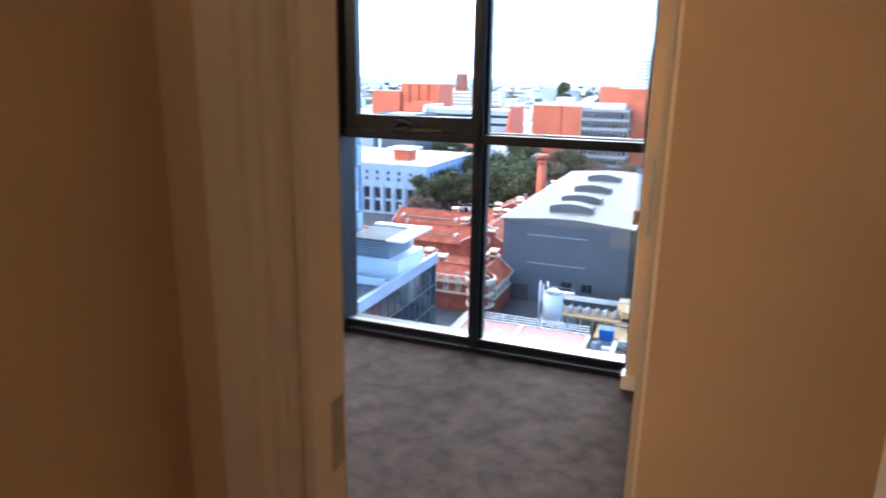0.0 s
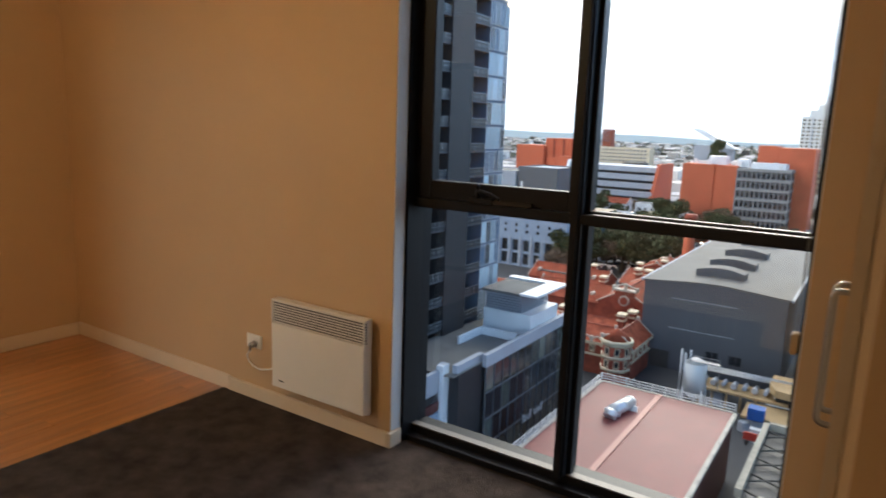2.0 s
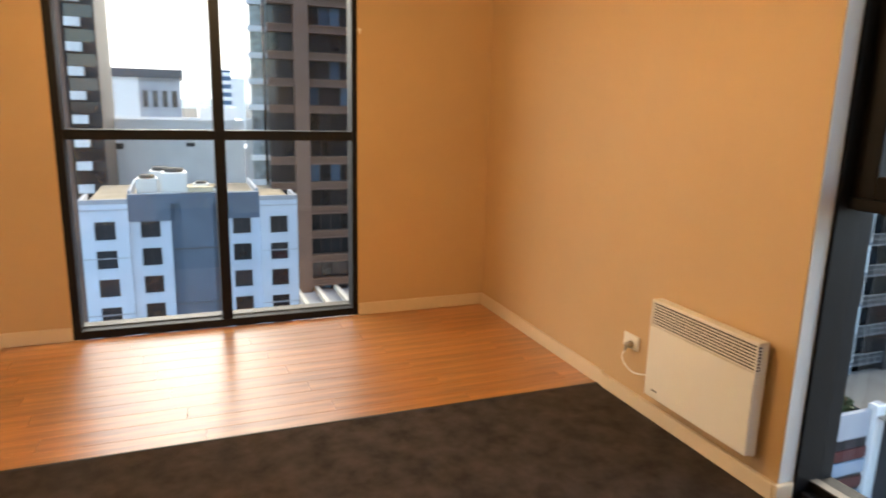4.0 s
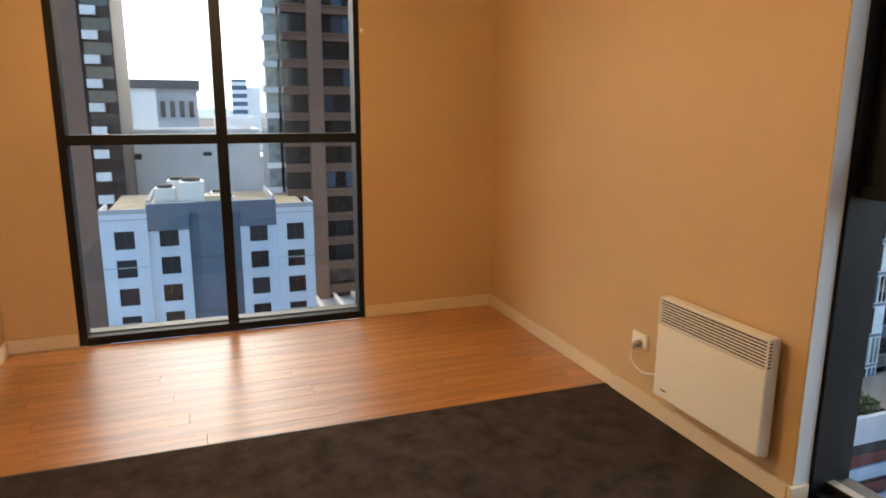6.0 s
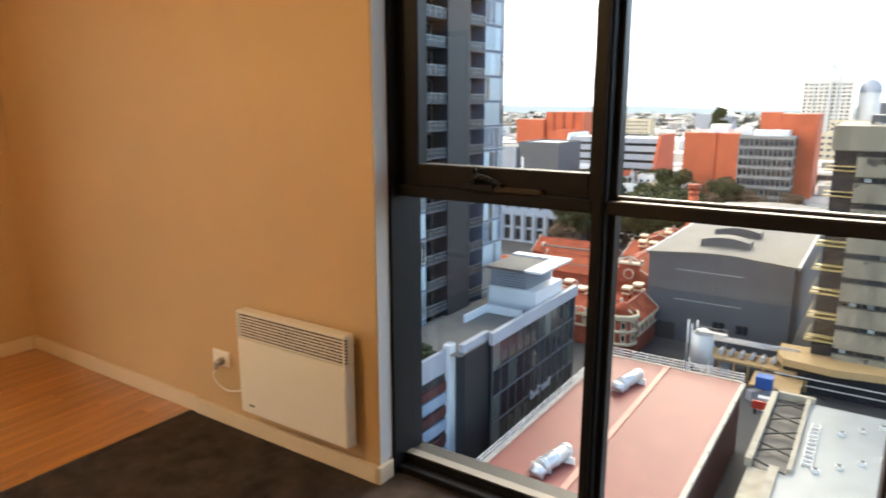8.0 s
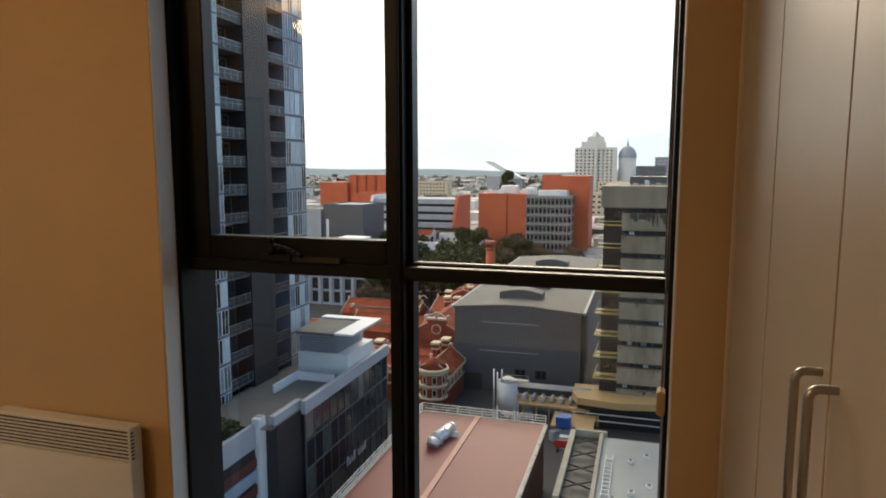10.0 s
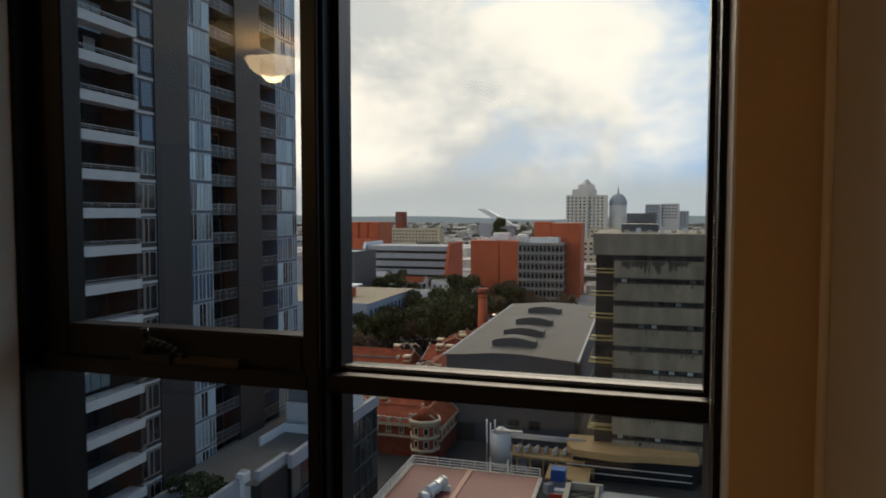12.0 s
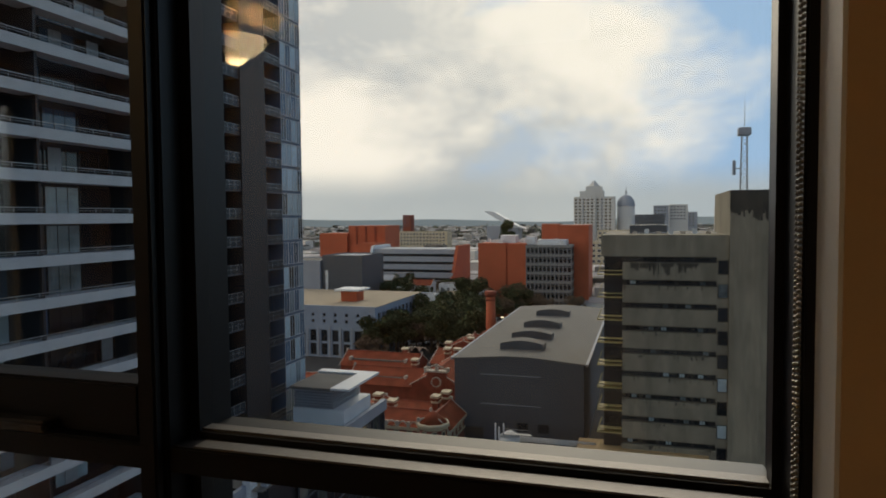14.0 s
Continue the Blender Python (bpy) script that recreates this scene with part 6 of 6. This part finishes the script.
def street_bits():
    """Parked cars, street lamps and lit signs along the avenue."""
    rs = random.Random(9)
    for i in range(18):
        x, y = -44 - 3.2 * (i % 9) * 1.4, 180 + 5.5 * (i // 9) + 1.7 * (i % 9)
        c = holder("car", rs.choice(("white parked car on the avenue", "dark grey parked car on the avenue", "silver parked car on the avenue")), "car", (x, y, GROUND), "parked cars", 20)
        m = WHITE if "white" in c["label"] else (CHARCOAL if "dark" in c["label"] else GALV)
        bm = bmesh.new()
        add_box(bm, -2.1, -0.85, 0.3, 2.1, 0.85, 0.85)
        part("body", bm, m, c, bevel=0.12)
        bm = bmesh.new()
        add_box(bm, -1.2, -0.75, 0.85, 1.0, 0.75, 1.4)
        part("cabin", bm, WINGLASS, c, bevel=0.15)
        for sx in (-1.3, 1.3):
            for sy in (-0.86, 0.86):
                bm = bmesh.new()
                add_tube(bm, (sx, sy - 0.08, 0.32), (sx, sy + 0.08, 0.32), 0.32, 0.32, 12)
                part("wheel", bm, DARK, c)
    for i in range(6):
        x, y = -52 + 4.5 * i, 186 + 3 * i
        l = holder("street_lamp", "tall street lamp with a lit head", "street lamp", (x, y, GROUND), "street lamps")
        bm = bmesh.new()
        add_tube(bm, (0, 0, 0), (0, 0, 8), 0.12, 0.07, 8)
        add_tube(bm, (0, 0, 8), (1.6, 0, 8.3), 0.06, 0.05, 8)
        part("pole", bm, RAIL, l)
        boxes("head", [(1.3, -0.25, 8.15, 2.1, 0.25, 8.4)], LAMPGLOW, l)


street_bits()


def roof_garden():
    blobs = [(-33.0 + 0.8 * i, 45.2 + 0.7 * (i % 3), -21.3, 0.9, 0.9, 0.75) for i in range(5)] + [(-29.5 - 0.35 * (i % 3), 38.5 + 1.1 * i, -21.1, 0.75, 0.8, 0.7) for i in range(8)]
    p = holder("roof_planter", "roof terrace planter with green shrubs and red flowers", "planter", (0, 0, 0))
    boxes("trough", [(-34.2, 40.5, -22.6, -28.9, 47.4, -22.0)], STONE, p)
    scatter_leaves("shrub", blobs, 2600, 0.16, LEAF, 21, p)
    scatter_leaves("flower", [(-30.2, 46.6, -21.2, 0.7, 0.5, 0.3)], 160, 0.1, REDPAINT, 22, p)


roof_garden()

# ---- the city on the other side ----


def white_hotel():
    h = holder("white_hotel", "pale blue-white hotel with punched windows and slate-blue panels", "building", (-69, -12, 0), rz=90)
    W, z1 = 21.4, -9.1
    lo = z1 - 3.1
    rows = sorted([(lo - 3.0 * i - 0.55, lo - 3.0 * i + 1.35) for i in range(8)])
    # four pale bays
    for a, b, dz in ((0.0, 4.4, 0.0), (4.4, 8.4, -1.9), (13.6, 17.4, -1.9), (17.4, 21.4, 0.0)):
        c = (b - a) / 2
        off = 0.0 if dz == 0 else 0.5
        facade(h, b - a, GROUND, z1 + dz, [(c - 0.95, c + 0.95)], rows, PALEBLUE, WINGLASS, 0.45, a, off)
    boxes("panel", [(8.4, 0.9, GROUND, 13.6, 1.4, z1 - 0.2), (4.4, 0.3, z1 - 1.9, 8.4, 1.3, z1 + 0.9), (13.6, 0.3, z1 - 1.9, 17.4, 1.3, z1 + 0.9), (8.4, 0.3, z1 - 0.2, 13.6, 1.3, z1 + 0.9)], SLATE, h)
    boxes("centre_shaft", [(9.4, 0.2, GROUND, 12.6, 0.9, z1 + 0.9)], SLATE, h)
    boxes("ledge", [(8.4, 0.1, z, 13.6, 0.3, z + 0.12) for z in (z1 - 5, z1 - 11)], SHED, h)
    boxes("string_course", [(a, -0.06, z, b, 0.0, z + 0.1) for a, b in ((0.0, 4.4), (17.4, 21.4)) for z in (z1 - 0.6, z1 - 5.6, z1 - 11.6)], STONE, h)
    boxes("body", [(0.2, 1.4, GROUND, 21.2, 20, z1 - 0.6)], PALEBLUE, h)
    boxes("roof", [(0.2, 1.4, z1 - 0.6, 21.2, 20, z1 - 0.4)], TAN, h)
    boxes("parapet_edge", [(0, 0, z1, 4.4, 0.3, z1 + 0.5), (0, 0.3, z1, 0.3, 5, z1 + 0.5), (17.4, 0, z1, 21.4, 0.3, z1 + 0.5), (21.1, 0.3, z1, 21.4, 5, z1 + 0.5), (4.4, 1.3, z1 + 0.5, 4.7, 12, z1 + 1.2), (17.1, 1.3, z1 + 0.5, 17.4, 12, z1 + 1.2)], STONE, h)
    for i, (u, v, s) in enumerate(((6.2, 4, 1.3), (8.9, 4.2, 1.6), (11.6, 3.4, 1.0), (7.5, 8, 1.5), (12.6, 2.4, 0.8))):
        r = holder("roof_unit", "grey rooftop cooling unit with fans and pipes", "air conditioner", (-69 - v, -12 + u, z1 - 0.4), "hotel roof plant")
        boxes("casing", [(-0.9 * s, -0.8 * s, 0, 0.9 * s, 0.8 * s, 2.0 * s)], (GALV, WHITEMETAL)[i % 2], r, bevel=0.05)
        bm = bmesh.new()
        add_tube(bm, (0, 0, 2.0 * s), (0, 0, 2.25 * s), 0.6 * s, 0.6 * s, 16)
        part("fan", bm, DARK, r)
        boxes("pipe", [(0.9 * s, -0.1, 0.3, 1.4 * s, 0.1, 0.5)], GALV, r)
    boxes("vent_hood", [(10.2, 1.5, z1 - 0.4, 12.8, 3.4, z1 + 1.4)], CREAM, h)


white_hotel()


def brown_tower():
    t = holder("brown_tower", "tall brown precast office tower with bands of bronze glass", "building", (-82, 8.3, 0), rz=90)
    W, top, step = 24.0, 46.0, 3.25
    boxes("core", [(0, 0.8, GROUND, W, 22, top)], WINGLASS, t)
    for u in (3.1, 10.4, 17.7):
        boxes("pier", [(u, -0.5, GROUND, u + 1.8, 1.0, top)], BROWN, t)
    for i in range(25):
        z = GROUND + 1.4 + i * step
        if z < top - 1:
            boxes("spandrel", [(0, -0.1, z, W, 0.9, z + 0.7)], BROWN, t)
            boxes("ledge", [(0, -0.35, z + 0.7, W, 0.9, z + 0.85), (0, -0.35, z - 0.12, W, 0.9, z)], BROWN, t)
    w = [win_mesh(1.35, 2.3, 0.06, (), CHARCOAL, m, 0.06) for m in (WINGLASS, WINGLASS, BLUEGLASS, WINGLASS, WINGLASS, WINGLASS)]
    rnd = random.Random(12)
    for i in range(24):
        z = GROUND + 1.4 + i * step + 0.86
        if z > top - 3:
            continue
        for a, n in ((0.1, 2), (4.95, 4), (12.25, 4)):
            for k in range(n):
                o = new("window", rnd.choice(w))
                o.parent, o.location = t, (a + 1.37 * k, 0.75, z)
    f = holder("bright_glass_tower", "glass corner of a pale tower catching the sky", "building", (-84, 6.6, 0), rz=90)
    boxes("wall", [(0, 2.6, GROUND, 1.5, 12, 46)], PALEGLASS, f)
    for i in range(24):
        boxes("ledge", [(-0.3, 2.0, GROUND + 1.5 + i * step, 1.5, 2.6, GROUND + 2.2 + i * step)], WHITE, f)


brown_tower()


def other_blocks():
    t = holder("dark_tower", "dark residential tower with pale balcony boxes", "building", (-94, -27.0, 0), rz=90)
    boxes("wall", [(0, 0, GROUND, 15.4, 18, 40)], CHARCOAL, t)
    boxes("pier", [(3.0, -0.6, GROUND, 11.6, 0.0, 40)], BROWN, t)
    for i in range(24):
        z = GROUND + 2 + i * 3.0
        boxes("balcony", [(12.0, -0.9, z, 13.8, 0, z + 1.1)], WHITE, t)
        o = boxes("window", [(12.0, -0.06, z + 1.2, 15.2, 0, z + 2.7)], WINGLASS, t)
    a = block("blank_white_wall", "large blank white party wall behind the hotel", (-124, -14.2, -110, 7.4), -1.8, WHITE, STONE)
    boxes("vent", [(-109.98, -12.8, -6.4, -109.9, -10.6, -5.5), (-109.98, -1.5, -6.0, -109.9, -0.2, -5.4)], CHARCOAL, a)
    boxes("opening", [(-109.98, -13.4, -19, -109.9, -10.8, -15)], CHARCOAL, a)
    b = block("grey_flats", "grey flats with a curved dark roof edge", (-175, -17.6, -152, -1.8), 6.4, STONE, STONE)
    boxes("roof_edge", [(-176, -18.2, 5.6, -151, -1.2, 7.4)], SHED, b)
    boxes("end_wall", [(-152, -17.6, GROUND, -151.4, -10.0, 5.6)], WHITE, b)
    w = win_mesh(1.2, 3.6, 0.1, (), STONE, WINGLASS, 0.1)
    put_windows(b, (-175, -17.6, -151.9, -1.8), "E", [8.2 + 1.9 * i for i in range(4)], (-0.5, -6.0, -11.0), w)
    c = block("white_office", "white office with small square windows", (-260, 14.0, -232, 27.0), 8.5, WHITE, STONE)
    w = win_mesh(1.6, 1.6, 0.1, (), STONE, WINGLASS, 0.1)
    put_windows(c, (-260, 14, -232, 27), "E", (5.0,), [4 - 3.4 * i for i in range(6)], w)
    e = block("glass_office", "blue glass office with horizontal bands", (-255, 9.2, -231, 14.0), 11.0, BLUEGLASS, STONE)
    boxes("band", [(-231, 9.2, 9 - 2.6 * i, -230.8, 14.0, 10.2 - 2.6 * i) for i in range(9)], WHITE, e)
    block("low_grey_block", "low stepped pale grey block", (-205, 2.5, -180, 12.0), -0.5, WHITE, STONE)
    block("low_grey_block", "low grey block with a flat roof", (-150, 4.0, -128, 20.0), -7.5, STONE, STONE)
    g = holder("low_carpark", "low flat roof beside the hotel", "building", (0, 0, 0))
    boxes("wall", [(-92, 9.8, GROUND, -66, 34, -23.8)], STONE, g)
    boxes("roof", [(-92, 9.8, -23.8, -66, 34, -23.5)], STONE, g)
    boxes("beam", [(-88, 11 + 2.6 * i, -23.5, -68, 11.5 + 2.6 * i, -22.9) for i in range(5)], PALESTONE, g)


other_blocks()


floor_boards()
